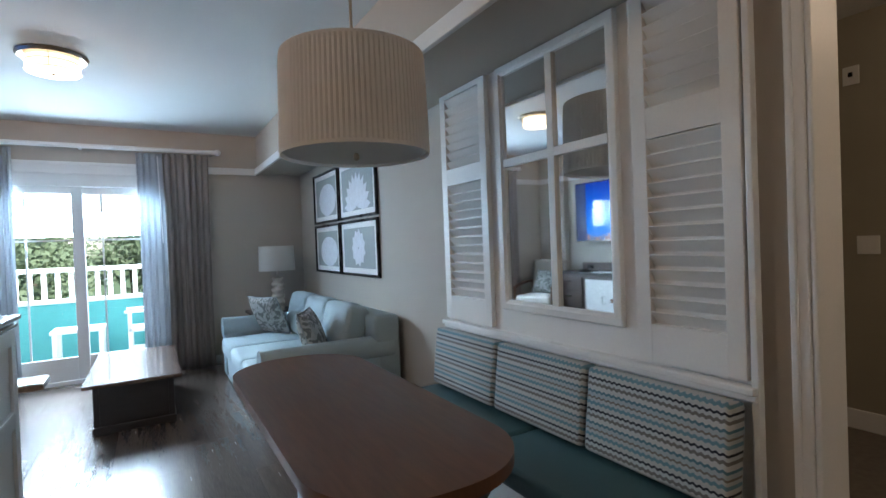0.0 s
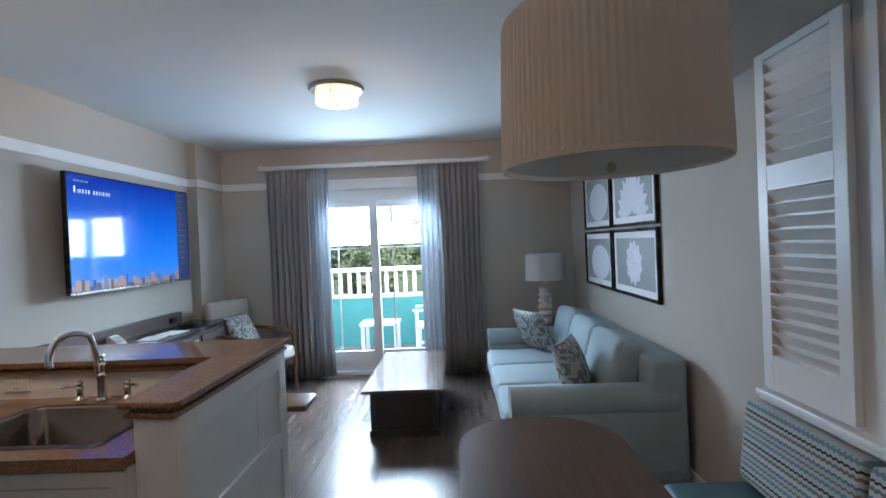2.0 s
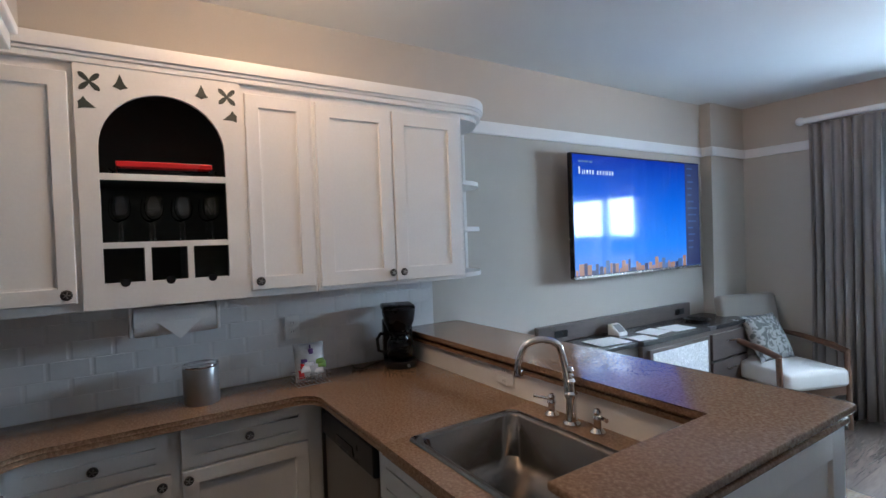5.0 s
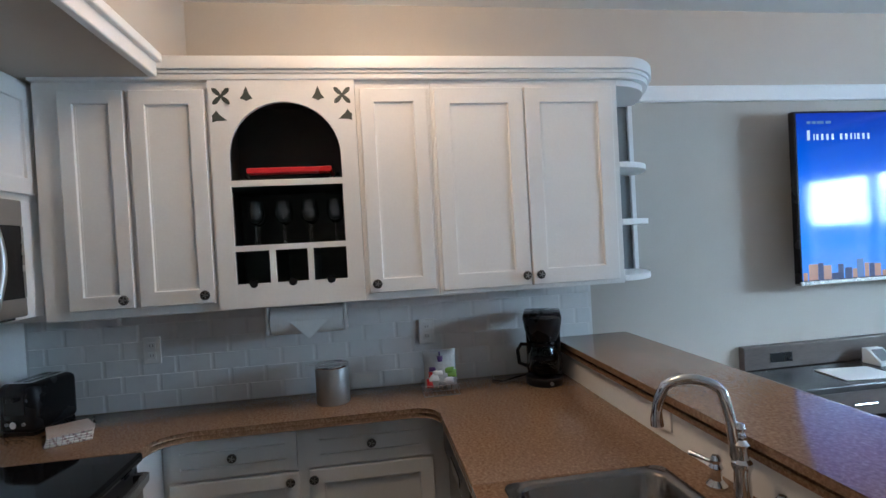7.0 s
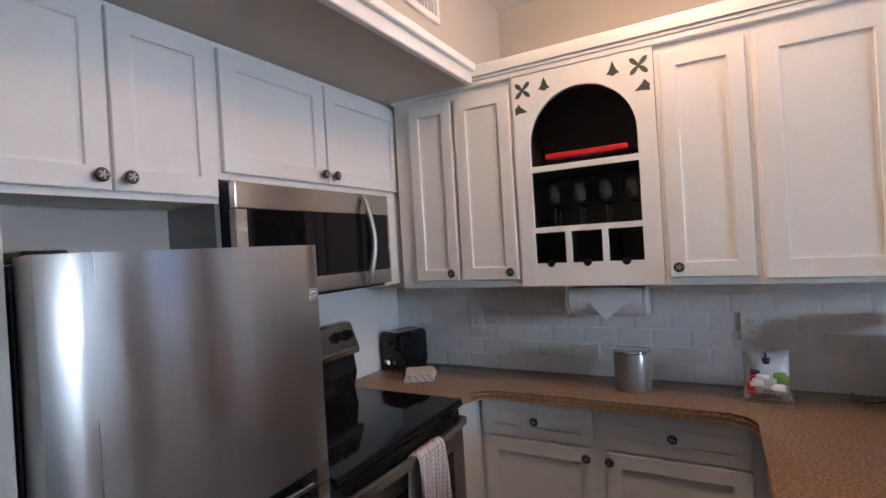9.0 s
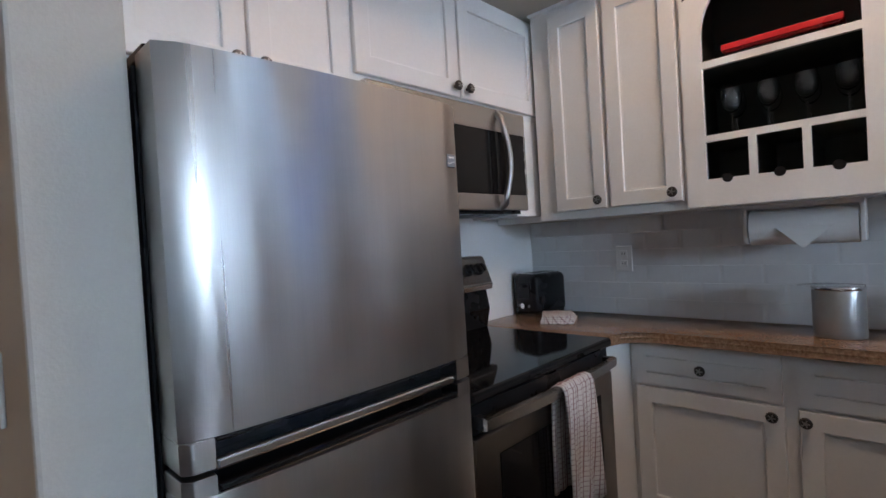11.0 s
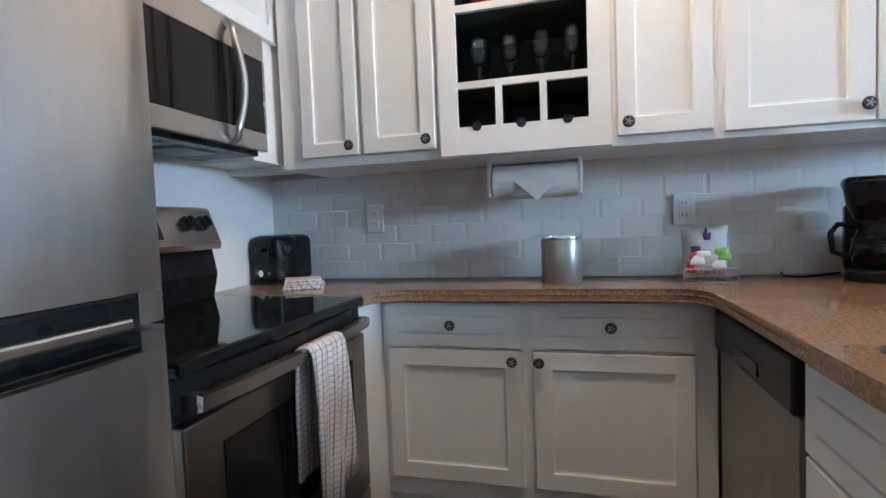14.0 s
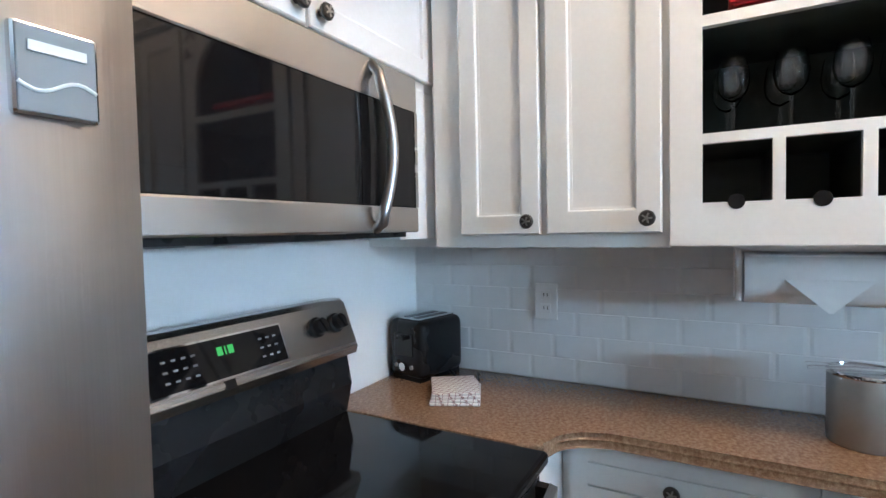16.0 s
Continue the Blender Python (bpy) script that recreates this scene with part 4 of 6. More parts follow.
def stove():
    t = thing("stove", "stainless electric range with black glass cooktop", "stove", (-1.67, 2.36, 0))
    x0, x1, f = -2.062, -1.280, 2.655
    part("body", box(B(), x0, x1, YS + 0.01, f, 0.03, 0.885, 0.003), BLACK, t)
    part("cooktop", box(B(), x0 - 0.003, x1 + 0.003, YS + 0.06, 2.69, 0.886, 0.918, 0.01), BLACKGL, t, "black glass cooktop")
    bm = B()
    prism(bm, [(2.05, 0.918), (2.115, 0.918), (2.135, 1.0), (2.118, 1.085), (2.085, 1.085), (2.05, 1.0)], x0, x1, lambda u, v, w: (w, u, v), 0.003)
    part("riser", bm, BLACK, t, "black back riser")
    bm = B()
    prism(bm, [(2.06, 1.086), (2.150, 1.086), (2.156, 1.105), (2.110, 1.222), (2.095, 1.232), (2.06, 1.232)], x0 - 0.004, x1, lambda u, v, w: (w, u, v), 0.004)
    bp = part("backguard", bm, STEELH, t, "sloped steel control panel")
    d, up = Vector((0, 0.9304, 0.3665)), Vector((0, -0.3665, 0.9304))
    def on(x, h, w):
        return Vector((x, 2.156, 1.105)) + up * h + d * w
    def slab(xa, xb, ha, hb, w0, w1):
        bm = B()
        vs = [bm.verts.new(on(x, h, w)) for w in (w0, w1) for x, h in ((xa, ha), (xb, ha), (xb, hb), (xa, hb))]
        for q in ((0, 1, 2, 3), (4, 5, 6, 7), (0, 1, 5, 4), (1, 2, 6, 5), (2, 3, 7, 6), (3, 0, 4, 7)):
            bm.faces.new([vs[i] for i in q])
        return bm
    part("display_rim", slab(-1.822, -1.498, 0.018, 0.108, 0.0, 0.003), CHROME, bp)
    part("display", slab(-1.818, -1.502, 0.022, 0.104, 0.003, 0.0045), BLACKGL, bp, "black glass clock display")
    for i, (xa, xb) in enumerate(((-1.690, -1.676), (-1.672, -1.668), (-1.664, -1.650))):
        part("clock_digit", slab(xa + 0.004, xb - 0.001 + 0.004, 0.068, 0.086, 0.0045, 0.0052), LED, bp, "green lit digits")
    for xa in (-1.80, -1.78, -1.76, -1.60, -1.58, -1.56, -1.54):
        for h in (0.04, 0.06, 0.08):
            part("key_mark", slab(xa, xa + 0.009, h, h + 0.004, 0.0045, 0.0050), GREYPL, bp)
    part("badge", slab(-1.672, -1.648, -0.002, 0.016, 0.0, 0.003), BLACK, bp)
    for x in (-1.935, -2.005, -1.345, -1.415):
        m = Matrix.Translation(on(x, 0.075, 0)) @ d.to_track_quat("Z", "Y").to_matrix().to_4x4()
        k = part("burner_knob", lathe(B(), [(0.026, 0), (0.026, 0.006), (0.021, 0.010), (0.019, 0.026), (0.0, 0.027)], None, 20, m), BLACK, bp, smooth=40)
        bm = B()
        bmesh.ops.create_cube(bm, size=1, matrix=m @ Matrix.Rotation(0.4, 4, "Z") @ Matrix.Translation((0, 0, 0.027)) @ Matrix.Diagonal((0.008, 0.038, 0.012, 1)))
        part("grip", bm, BLACK, k)
    bm = B()
    n = 14
    pts = [(x0 + (x1 - x0) * i / n, f + 0.012 + 0.020 * (1 - (2 * i / n - 1) ** 2)) for i in range(n + 1)]
    prism(bm, [(x0, f - 0.01)] + pts + [(x1, f - 0.01)], 0.800, 0.884, bevel=0.004)
    part("front_trim", bm, BLACK, t, smooth=30)
    door = part("oven_door", fbox(B(), "S", f, x0 + 0.002, x1 - 0.002, 0.29, 0.798, 0.001, 0.03, 0.005), SHADEDST, t, "brushed steel oven door")
    part("oven_window", fbox(B(), "S", f, x0 + 0.10, x1 - 0.10, 0.40, 0.735, 0.0295, 0.033, 0.002), BLACKGL, door, "black glass oven window")
    hp = [(x0 + 0.02 + (x1 - x0 - 0.04) * i / 16, f + 0.050 + 0.020 * (1 - (2 * i / 16 - 1) ** 2), 0.838) for i in range(17)]
    bm = B()
    pr = []
    for x, y, z in hp:
        pr.append([bm.verts.new((x, y + a, z + b)) for a, b in ((-0.008, -0.018), (0.008, -0.014), (0.010, 0.014), (-0.008, 0.018))])
    for a, b in zip(pr, pr[1:]):
        for i in range(4):
            bm.faces.new((a[i], a[(i + 1) % 4], b[(i + 1) % 4], b[i]))
    bm.faces.new(pr[0])
    bm.faces.new(pr[-1])
    part("handle", bm, STEELH, door, "bowed steel handle", smooth=40)
    for x in (x0 + 0.03, x1 - 0.03):
        part("handle_mount", box(B(), x - 0.012, x + 0.012, f + 0.0, f + 0.045, 0.822, 0.854), BLACK, door)
    part("storage_drawer", fbox(B(), "S", f, x0 + 0.002, x1 - 0.002, 0.06, 0.283, 0.001, 0.03, 0.006), SHADEDST, t, "brushed steel storage drawer")
    part("drawer_grip", fbox(B(), "S", f, x0 + 0.08, x1 - 0.08, 0.238, 0.268, 0.03, 0.05, 0.006), BLACK, t)


stove()


def hung_towel():
    """A checked tea towel folded over the oven handle."""
    t = thing("tea_towel", "white and brown checked tea towel hanging on oven handle", "towel", (-1.72, 2.74, 0.85))
    bm = B()
    n, rows = 12, []
    prof = [(2.690, 0.52), (2.692, 0.70), (2.700, 0.85), (2.716, 0.862), (2.738, 0.858), (2.748, 0.84), (2.750, 0.75), (2.746, 0.62), (2.742, 0.50), (2.74, 0.43)]
    for j, (y, z) in enumerate(prof):
        low = max(0.0, (0.84 - z) / 0.4) if j > 5 else 0
        rows.append([bm.verts.new((-1.625 - 0.17 * i / n * (1 + 0.10 * low) - 0.02 * low, y + low * 0.012 * math.sin(i * 1.15 + 0.4) + 0.004 * math.sin(i * 2.3), z + (0.03 * low * math.sin(i * 0.45 + 2)))) for i in range(n + 1)])
    for a, b in zip(rows, rows[1:]):
        for i in range(n):
            bm.faces.new((a[i], a[i + 1], b[i + 1], b[i]))
    ob = part("cloth", bm, TOWELC, t, smooth=60)
    so = ob.modifiers.new("thick", "SOLIDIFY")
    so.thickness = 0.006


hung_towel()


def toaster():
    t = thing("toaster", "black two-slot toaster with chrome top", "toaster", (-2.46, 2.15, 0.915))
    x0, x1, y0, y1 = -2.565, -2.385, 2.055, 2.20
    m = pose(-2.475, 2.125, 0.0, 0, 0, -12)
    def place(bm):
        bmesh.ops.transform(bm, matrix=m @ Matrix.Translation((2.475, -2.125, 0)), verts=bm.verts)
        return bm
    part("body", place(box(B(), x0 - 0.02, x1 + 0.02, y0 - 0.008, y1 + 0.008, 0.925, 1.118, 0.028, 4)), BLACK, t, smooth=40)
    part("base", place(box(B(), x0 - 0.01, x1 + 0.01, y0 + 0.008, y1 - 0.008, 0.915, 0.93)), BLACK, t)
    part("top_plate", place(box(B(), x0, x1, y0 + 0.02, y1 - 0.02, 1.1175, 1.122, 0.002)), CHROME, t)
    for dy in (0.04, 0.082):
        part("slot", place(box(B(), x0 + 0.015, x1 - 0.015, y0 + dy, y0 + dy + 0.026, 1.1215, 1.1230)), BLACK, t)
    part("front_panel", place(box(B(), x1 + 0.0195, x1 + 0.0235, y0 + 0.03, y1 - 0.03, 1.0, 1.075, 0.001)), BLACKGL, t)
    part("lever", place(box(B(), x1 + 0.02, x1 + 0.04, y0 + 0.055, y1 - 0.055, 1.055, 1.068, 0.003)), BLACK, t)
    part("dial", place(rod(B(), (x1 + 0.019, (y0 + y1) / 2, 0.965), (x1 + 0.032, (y0 + y1) / 2, 0.965), 0.014)), CHROME, t)
    for dy in (-0.035, 0.035):
        part("button", place(rod(B(), (x1 + 0.019, (y0 + y1) / 2 + dy, 0.965), (x1 + 0.025, (y0 + y1) / 2 + dy, 0.965), 0.007)), GREYPL, t)
    part("cord", tube(B(), [(-2.50, 2.205, 0.93), (-2.46, 2.25, 0.921), (-2.41, 2.285, 0.9205), (-2.40, 2.32, 0.9205), (-2.45, 2.335, 0.9205), (-2.53, 2.30, 0.9205)], 0.004, 8), BLACK, t, smooth=60)


toaster()

t = thing("folded_towel", "folded white and brown checked kitchen towel", "towel", (-2.31, 2.315, 0.915))
for i in range(4):
    bm = box(B(), -0.10 + 0.003 * i, 0.095 - 0.004 * i, -0.075, 0.072 - 0.003 * i, 0.9155 + 0.0085 * i, 0.9235 + 0.0085 * i, 0.0035)
    bmesh.ops.transform(bm, matrix=pose(-2.31, 2.33, 0, 0, 0, 24 + 2.5 * i), verts=bm.verts)
    part("fold", bm, TOWELF, t, smooth=50)


def canister():
    t = thing("canister", "grey metal ice canister with tongs on top", "canister", (-2.425, 3.312, 0.915))
    c = (-2.425, 3.312, 0.915)
    part("body", lathe(B(), [(0.070, 0), (0.072, 0.004), (0.072, 0.158), (0.070, 0.162), (0.066, 0.162), (0.066, 0.155), (0.0, 0.155)], c, 36), CANM, t, smooth=40)
    part("rim", lathe(B(), [(0.0725, 0.156), (0.0745, 0.160), (0.0725, 0.166), (0.068, 0.167), (0.067, 0.158)], c, 36), CHROME, t, smooth=50)
    part("lid", lathe(B(), [(0.0655, 0.156), (0.064, 0.163), (0.0, 0.166)], c, 30), CHROME, t, smooth=50)
    for s in (-1, 1):
        part("tongs", tube(B(), [(c[0] + 0.02 * s, c[1] - 0.11, 1.080), (c[0] + 0.012 * s, c[1] - 0.03, 1.086), (c[0], c[1] + 0.07, 1.084)], 0.004, 8), WINEGL, t, "clear plastic tongs", smooth=60)


canister()


def snack_basket():
    t = thing("snack_basket", "wire basket holding a clear bag of coffee and tea packets", "basket", (-2.41, 3.79, 0.915))
    x0, x1, y0, y1, z0 = -2.46, -2.345, 3.705, 3.862, 0.918
    for z in (z0, z0 + 0.022, z0 + 0.045):
        part("wire", tube(B(), [(x0, y0, z), (x1, y0, z), (x1, y1, z), (x0, y1, z), (x0, y0, z)], 0.0018, 6), CHROME, t)
    for i in range(9):
        y = y0 + (y1 - y0) * i / 8
        part("wire", tube(B(), [(x0, y, z0 + 0.045), (x0, y, z0), (x1, y, z0), (x1, y, z0 + 0.045)], 0.0013, 6), CHROME, t)
    b = thing("snack_bag", "clear plastic bag of condiment packets with purple and green print", "bag", (-2.41, 3.785, 0.925))
    m = Matrix.Translation((-2.415, 3.785, 1.015)) @ Euler((radians(78), 0, radians(90))).to_matrix().to_4x4()
    part("film", pillow(B(), 0.150, 0.180, 0.075, m, 12), BAG, b, smooth=80)
    n = m.to_3x3() @ Vector((0, 0, 1))
    for du, dv, w, h, mt, lab in ((0.0, 0.045, 0.026, 0.030, PURPLE, "purple emblem"), (0.035, -0.005, 0.05, 0.028, GREEN, "green packet"), (-0.03, -0.03, 0.05, 0.035, PAPER, "white packet"), (0.03, -0.045, 0.05, 0.03, PAPER, "white packet"), (-0.035, 0.005, 0.035, 0.02, PURPLE, "purple packet"), (0.0, 0.068, 0.008, 0.02, PURPLE, "purple emblem"), (-0.05, -0.055, 0.03, 0.04, RED, "red packet"), (0.045, -0.02, 0.05, 0.034, GREEN, "green packet"), (-0.012, -0.012, 0.045, 0.022, PAPER, "white packet"), (0.005, -0.062, 0.04, 0.03, GREYPL, "grey packet"), (-0.045, -0.02, 0.022, 0.03, RED, "red packet")):
        part("print", pillow(B(), w, h, 0.012, m @ Matrix.Translation((du, dv, 0.036 - 2.5 * dv ** 2 - 3.0 * du ** 2)), 6), mt, b, lab, smooth=80)


snack_basket()


def coffee_maker():
    t = thing("coffee_maker", "black drip coffee maker with glass carafe", "coffee maker", (-2.42, 4.275, 0.915))
    m = pose(-2.42, 4.275, 0.915, 0, 0, -20)
    def P(name, bm, mt, par=t, sm=40, lab=""):
        bmesh.ops.transform(bm, matrix=m, verts=bm.verts)
        return part(name, bm, mt, par, lab, smooth=sm)
    P("base", prism(B(), arc(0.03, 0, 0.085, -100, 100, 12) + [(-0.10, 0.075), (-0.10, -0.075)], 0, 0.035, bevel=0.006), BLACK)
    P("water_tank", box(B(), -0.105, -0.035, -0.08, 0.08, 0.03, 0.24, 0.012), BLACK)
    P("brew_head", lathe(B(), [(0.062, 0.195), (0.080, 0.24), (0.088, 0.29), (0.088, 0.305), (0.07, 0.312), (0, 0.314)], (0.02, 0, 0), 28), BLACK)
    P("lid", box(B(), -0.108, 0.06, -0.086, 0.086, 0.292, 0.325, 0.012), BLACK)
    c = P("carafe", lathe(B(), [(0.045, 0.037), (0.066, 0.055), (0.071, 0.09), (0.066, 0.13), (0.052, 0.165), (0.050, 0.180), (0.047, 0.180), (0.063, 0.13), (0.066, 0.09), (0.0, 0.042)], (0.035, 0, 0), 28), COFFEEGL, t, 60, "smoked glass carafe")
    P("carafe_lid", lathe(B(), [(0.053, 0.178), (0.054, 0.19), (0.0, 0.196)], (0.035, 0, 0), 24), BLACK, c)
    P("carafe_band", lathe(B(), [(0.0672, 0.118), (0.069, 0.118), (0.067, 0.134), (0.065, 0.134)], (0.035, 0, 0), 28), BLACK, c)
    P("carafe_handle", tube(B(), [(0.02, -0.06, 0.175), (0.02, -0.10, 0.178), (0.02, -0.118, 0.15), (0.02, -0.112, 0.09), (0.02, -0.072, 0.075)], 0.009, 10), BLACK, c, 60)
    P("switch", rod(B(), (0.105, 0.03, 0.018), (0.116, 0.033, 0.018), 0.008), GREYPL)
    part("cord", tube(B(), [(-2.50, 4.21, 0.93), (-2.49, 4.14, 0.922), (-2.46, 4.08, 0.920), (-2.50, 4.05, 0.920), (-2.56, 4.06, 0.925)], 0.004, 8), BLACK, t, smooth=60)


coffee_maker()


def paper_towels():
    t = thing("paper_towel_holder", "white under-cabinet holder with paper towel roll", "paper towels", (-2.42, 3.23, 1.36))
    x, z = -2.43, 1.285
    r = part("roll", rod(B(), (x, 3.075, z), (x, 3.375, z), 0.062, seg=32), PAPER, t, "white paper towel roll", smooth=40)
    for y in (3.062, 3.385):
        part("bracket", box(B(), x - 0.05, x + 0.05, y - 0.007, y + 0.007, 1.23, 1.3645, 0.004), WHITE, t)
    part("mount", box(B(), x - 0.05, x + 0.05, 3.055, 3.392, 1.352, 1.3645), WHITE, t)
    bm = B()
    n = 10
    rows = []
    for j in range(n + 1):
        f = j / n
        half = 0.145 * (1 - f) + 0.004
        a = radians(60 - 55 * f)
        rows.append([bm.verts.new((x + 0.064 * math.cos(a) + 0.02 * f, 3.235 + s * half, z + 0.064 * math.sin(a) - 0.075 * f)) for s in (-1, -0.33, 0.33, 1)])
    for a, b in zip(rows, rows[1:]):
        for i in range(3):
            bm.faces.new((a[i], a[i + 1], b[i + 1], b[i]))
    part("folded_tip", bm, PAPER, r, smooth=60)


paper_towels()


def wine_glass():
    t = thing("wine_glass", "clear stemmed wine glass on the open shelf", "glass", (0, 0, 0), "wine glasses in the open cabinet")
    part("bowl", lathe(B(), [(0.004, 0.085), (0.018, 0.092), (0.030, 0.110), (0.034, 0.135), (0.030, 0.165), (0.0265, 0.18), (0.0255, 0.18), (0.029, 0.165), (0.0328, 0.135), (0.029, 0.111), (0.017, 0.094), (0.0, 0.090)], (0, 0, 0), 20), WINEGL, t, smooth=60)
    part("stem", lathe(B(), [(0.006, 0.004), (0.004, 0.012), (0.0045, 0.05), (0.006, 0.055), (0.004, 0.06), (0.004, 0.084)], (0, 0, 0), 12), WINEGL, t, smooth=60)
    part("foot", lathe(B(), [(0.032, 0.0), (0.032, 0.002), (0.006, 0.006), (0.0, 0.006)], (0, 0, 0), 20), WINEGL, t, smooth=60)
    return t


g = wine_glass()
first = True
for x, y in ((-2.33, 3.05), (-2.33, 3.16), (-2.33, 3.265), (-2.33, 3.37), (-2.44, 3.04), (-2.44, 3.15), (-2.44, 3.26), (-2.44, 3.365)):
    if first:
        g.matrix_basis = pose(x, y, 1.6095)
        first = False
    else:
        copy_thing(g, pose(x, y, 1.6095))

t = thing("baking_dish", "dark dish in a handled rack on the shelf", "dish", (-2.38, 3.2, 1.86))
part("dish", box(B(), -2.46, -2.29, 3.045, 3.365, 1.875, 1.892, 0.006), BLACK, t)
for s in (3.04, 3.37):
    part("handle", tube(B(), [(-2.42, s, 1.875), (-2.42, s + (0.02 if s > 3.2 else -0.02), 1.895), (-2.33, s + (0.02 if s > 3.2 else -0.02), 1.895), (-2.33, s, 1.875)], 0.005, 8), BLACK, t, smooth=60)
for x in (-2.44, -2.31):
    for y in (3.07, 3.34):
        part("foot", rod(B(), (x, y, 1.859), (x, y, 1.876), 0.006), BLACK, t)
t = thing("serving_tray", "bright red plastic serving tray", "tray", (-2.38, 3.2, 1.893))
part("tray", box(B(), -2.46, -2.28, 3.05, 3.36, 1.8925, 1.902, 0.004), RED, t)
bm = B()
for q in ((-2.475, -2.46, 3.04, 3.37), (-2.28, -2.265, 3.04, 3.37), (-2.46, -2.28, 3.04, 3.052), (-2.46, -2.28, 3.358, 3.37)):
    box(bm, *q, 1.896, 1.918, 0.004)
part("rim", bm, RED, t)


# ---- ceiling lamps and pendant ----
def flush_lamp(cx, cy):
    t = thing("ceiling_light", "lit drum ceiling light with brushed nickel bands", "ceiling light", (cx, cy, ZC))
    part("canopy", lathe(B(), [(0.0, 0.0), (0.200, 0.0), (0.206, -0.010), (0.192, -0.028), (0.165, -0.03)], (cx, cy, ZC - 0.0005), 40), BRASS, t, smooth=40)
    part("glass_drum", lathe(B(), [(0.150, -0.031), (0.155, -0.105), (0.148, -0.122), (0.0, -0.126)], (cx, cy, ZC), 40), LAMPGL, t, "glowing white glass drum", smooth=50).visible_shadow = False
    for z in (-0.06, -0.112):
        part("band", lathe(B(), [(0.157, z), (0.160, z), (0.160, z - 0.005), (0.157, z - 0.005)], (cx, cy, ZC), 40), BRASS, t)
    for i in range(3):
        a = 2 * math.pi * i / 3 + 0.5
        part("strap", rod(B(), (cx + 0.160 * math.cos(a), cy + 0.160 * math.sin(a), ZC - 0.03), (cx + 0.160 * math.cos(a), cy + 0.160 * math.sin(a), ZC - 0.117), 0.003, seg=8), BRASS, t)
    part("finial", lathe(B(), [(0.012, -0.1265), (0.008, -0.138), (0, -0.14)], (cx, cy, ZC), 14), BRASS, t, smooth=40)


flush_lamp(-0.57, 5.95)
cx, cy = -1.75, 3.55
t = thing("ceiling_light", "lit white bowl ceiling light over the kitchen", "ceiling light", (cx, cy, ZC))
part("canopy", lathe(B(), [(0, 0), (0.10, 0), (0.10, -0.02), (0.03, -0.03), (0.02, -0.09)], (cx, cy, ZC - 0.0005), 32), BRASS, t, smooth=40)
part("bowl", lathe(B(), [(0.205, -0.12), (0.200, -0.16), (0.175, -0.20), (0.13, -0.235), (0.07, -0.255), (0.0, -0.262), (0.0, -0.256), (0.07, -0.249), (0.127, -0.229), (0.17, -0.196), (0.194, -0.16), (0.199, -0.12), (0.205, -0.12)], (cx, cy, ZC), 40), LAMPGL2, t, "glowing white glass bowl", smooth=60).visible_shadow = False
for i in range(3):
    a = 2 * math.pi * i / 3
    part("arm", rod(B(), (cx + 0.02 * math.cos(a), cy + 0.02 * math.sin(a), ZC - 0.07), (cx + 0.2 * math.cos(a), cy + 0.2 * math.sin(a), ZC - 0.12), 0.004, seg=8), BRASS, t)


def pendant():
    cx, cy, z0, z1, r = 0.748, 3.76, 1.735, 2.165, 0.322
    t = thing("pendant_lamp", "unlit pleated beige drum pendant lamp", "pendant lamp", (cx, cy, z0))
    bm = B()
    n = 190
    rings = []
    for q, z in ((1.0, z0), (1.004, z0 + 0.012), (1.0, z0 + 0.016), (0.985, (z0 + z1) / 2), (0.965, z1 - 0.016), (0.968, z1 - 0.012), (0.965, z1)):
        pl = 0.004 if abs(z - (z0 + z1) / 2) < 0.20 else 0.0
        rings.append([bm.verts.new((cx + (r * q + pl * (i % 2) * random.uniform(0.3, 1.0)) * math.cos(2 * math.pi * i / n), cy + (r * q + pl * (i % 2)) * math.sin(2 * math.pi * i / n), z)) for i in range(n)])
    for a, b in zip(rings, rings[1:]):
        for i in range(n):
            bm.faces.new((a[i], a[(i + 1) % n], b[(i + 1) % n], b[i]))
    so = part("shade", bm, SHADE, t, "pleated beige fabric drum shade").modifiers.new("thick", "SOLIDIFY")
    so.thickness, so.offset = 0.003, -1
    part("diffuser", lathe(B(), [(r - 0.012, 0), (r - 0.012, 0.004), (0.0, 0.002)], (cx, cy, z0 + 0.014), 48), LSHADE, t, "white cloth diffuser")
    part("finial", lathe(B(), [(0.006, 0.014), (0.013, 0.006), (0.013, -0.012), (0.004, -0.018), (0, -0.019)], (cx, cy, z0), 16), BRASS, t, smooth=40)
    part("rod", rod(B(), (cx, cy, z0 + 0.02), (cx, cy, ZC - 0.02), 0.007), BRASS, t)
    for i in range(3):
        a = 2 * math.pi * i / 3
        part("spider_arm", rod(B(), (cx, cy, z1 - 0.03), (cx + r * 0.955 * math.cos(a), cy + r * 0.955 * math.sin(a), z1 - 0.02), 0.003, seg=6), BRASS, t)
    part("canopy", lathe(B(), [(0, 0), (0.065, 0), (0.06, -0.02), (0.01, -0.03)], (cx, cy, ZC - 0.0005), 24), BRASS, t, smooth=40)


pendant()


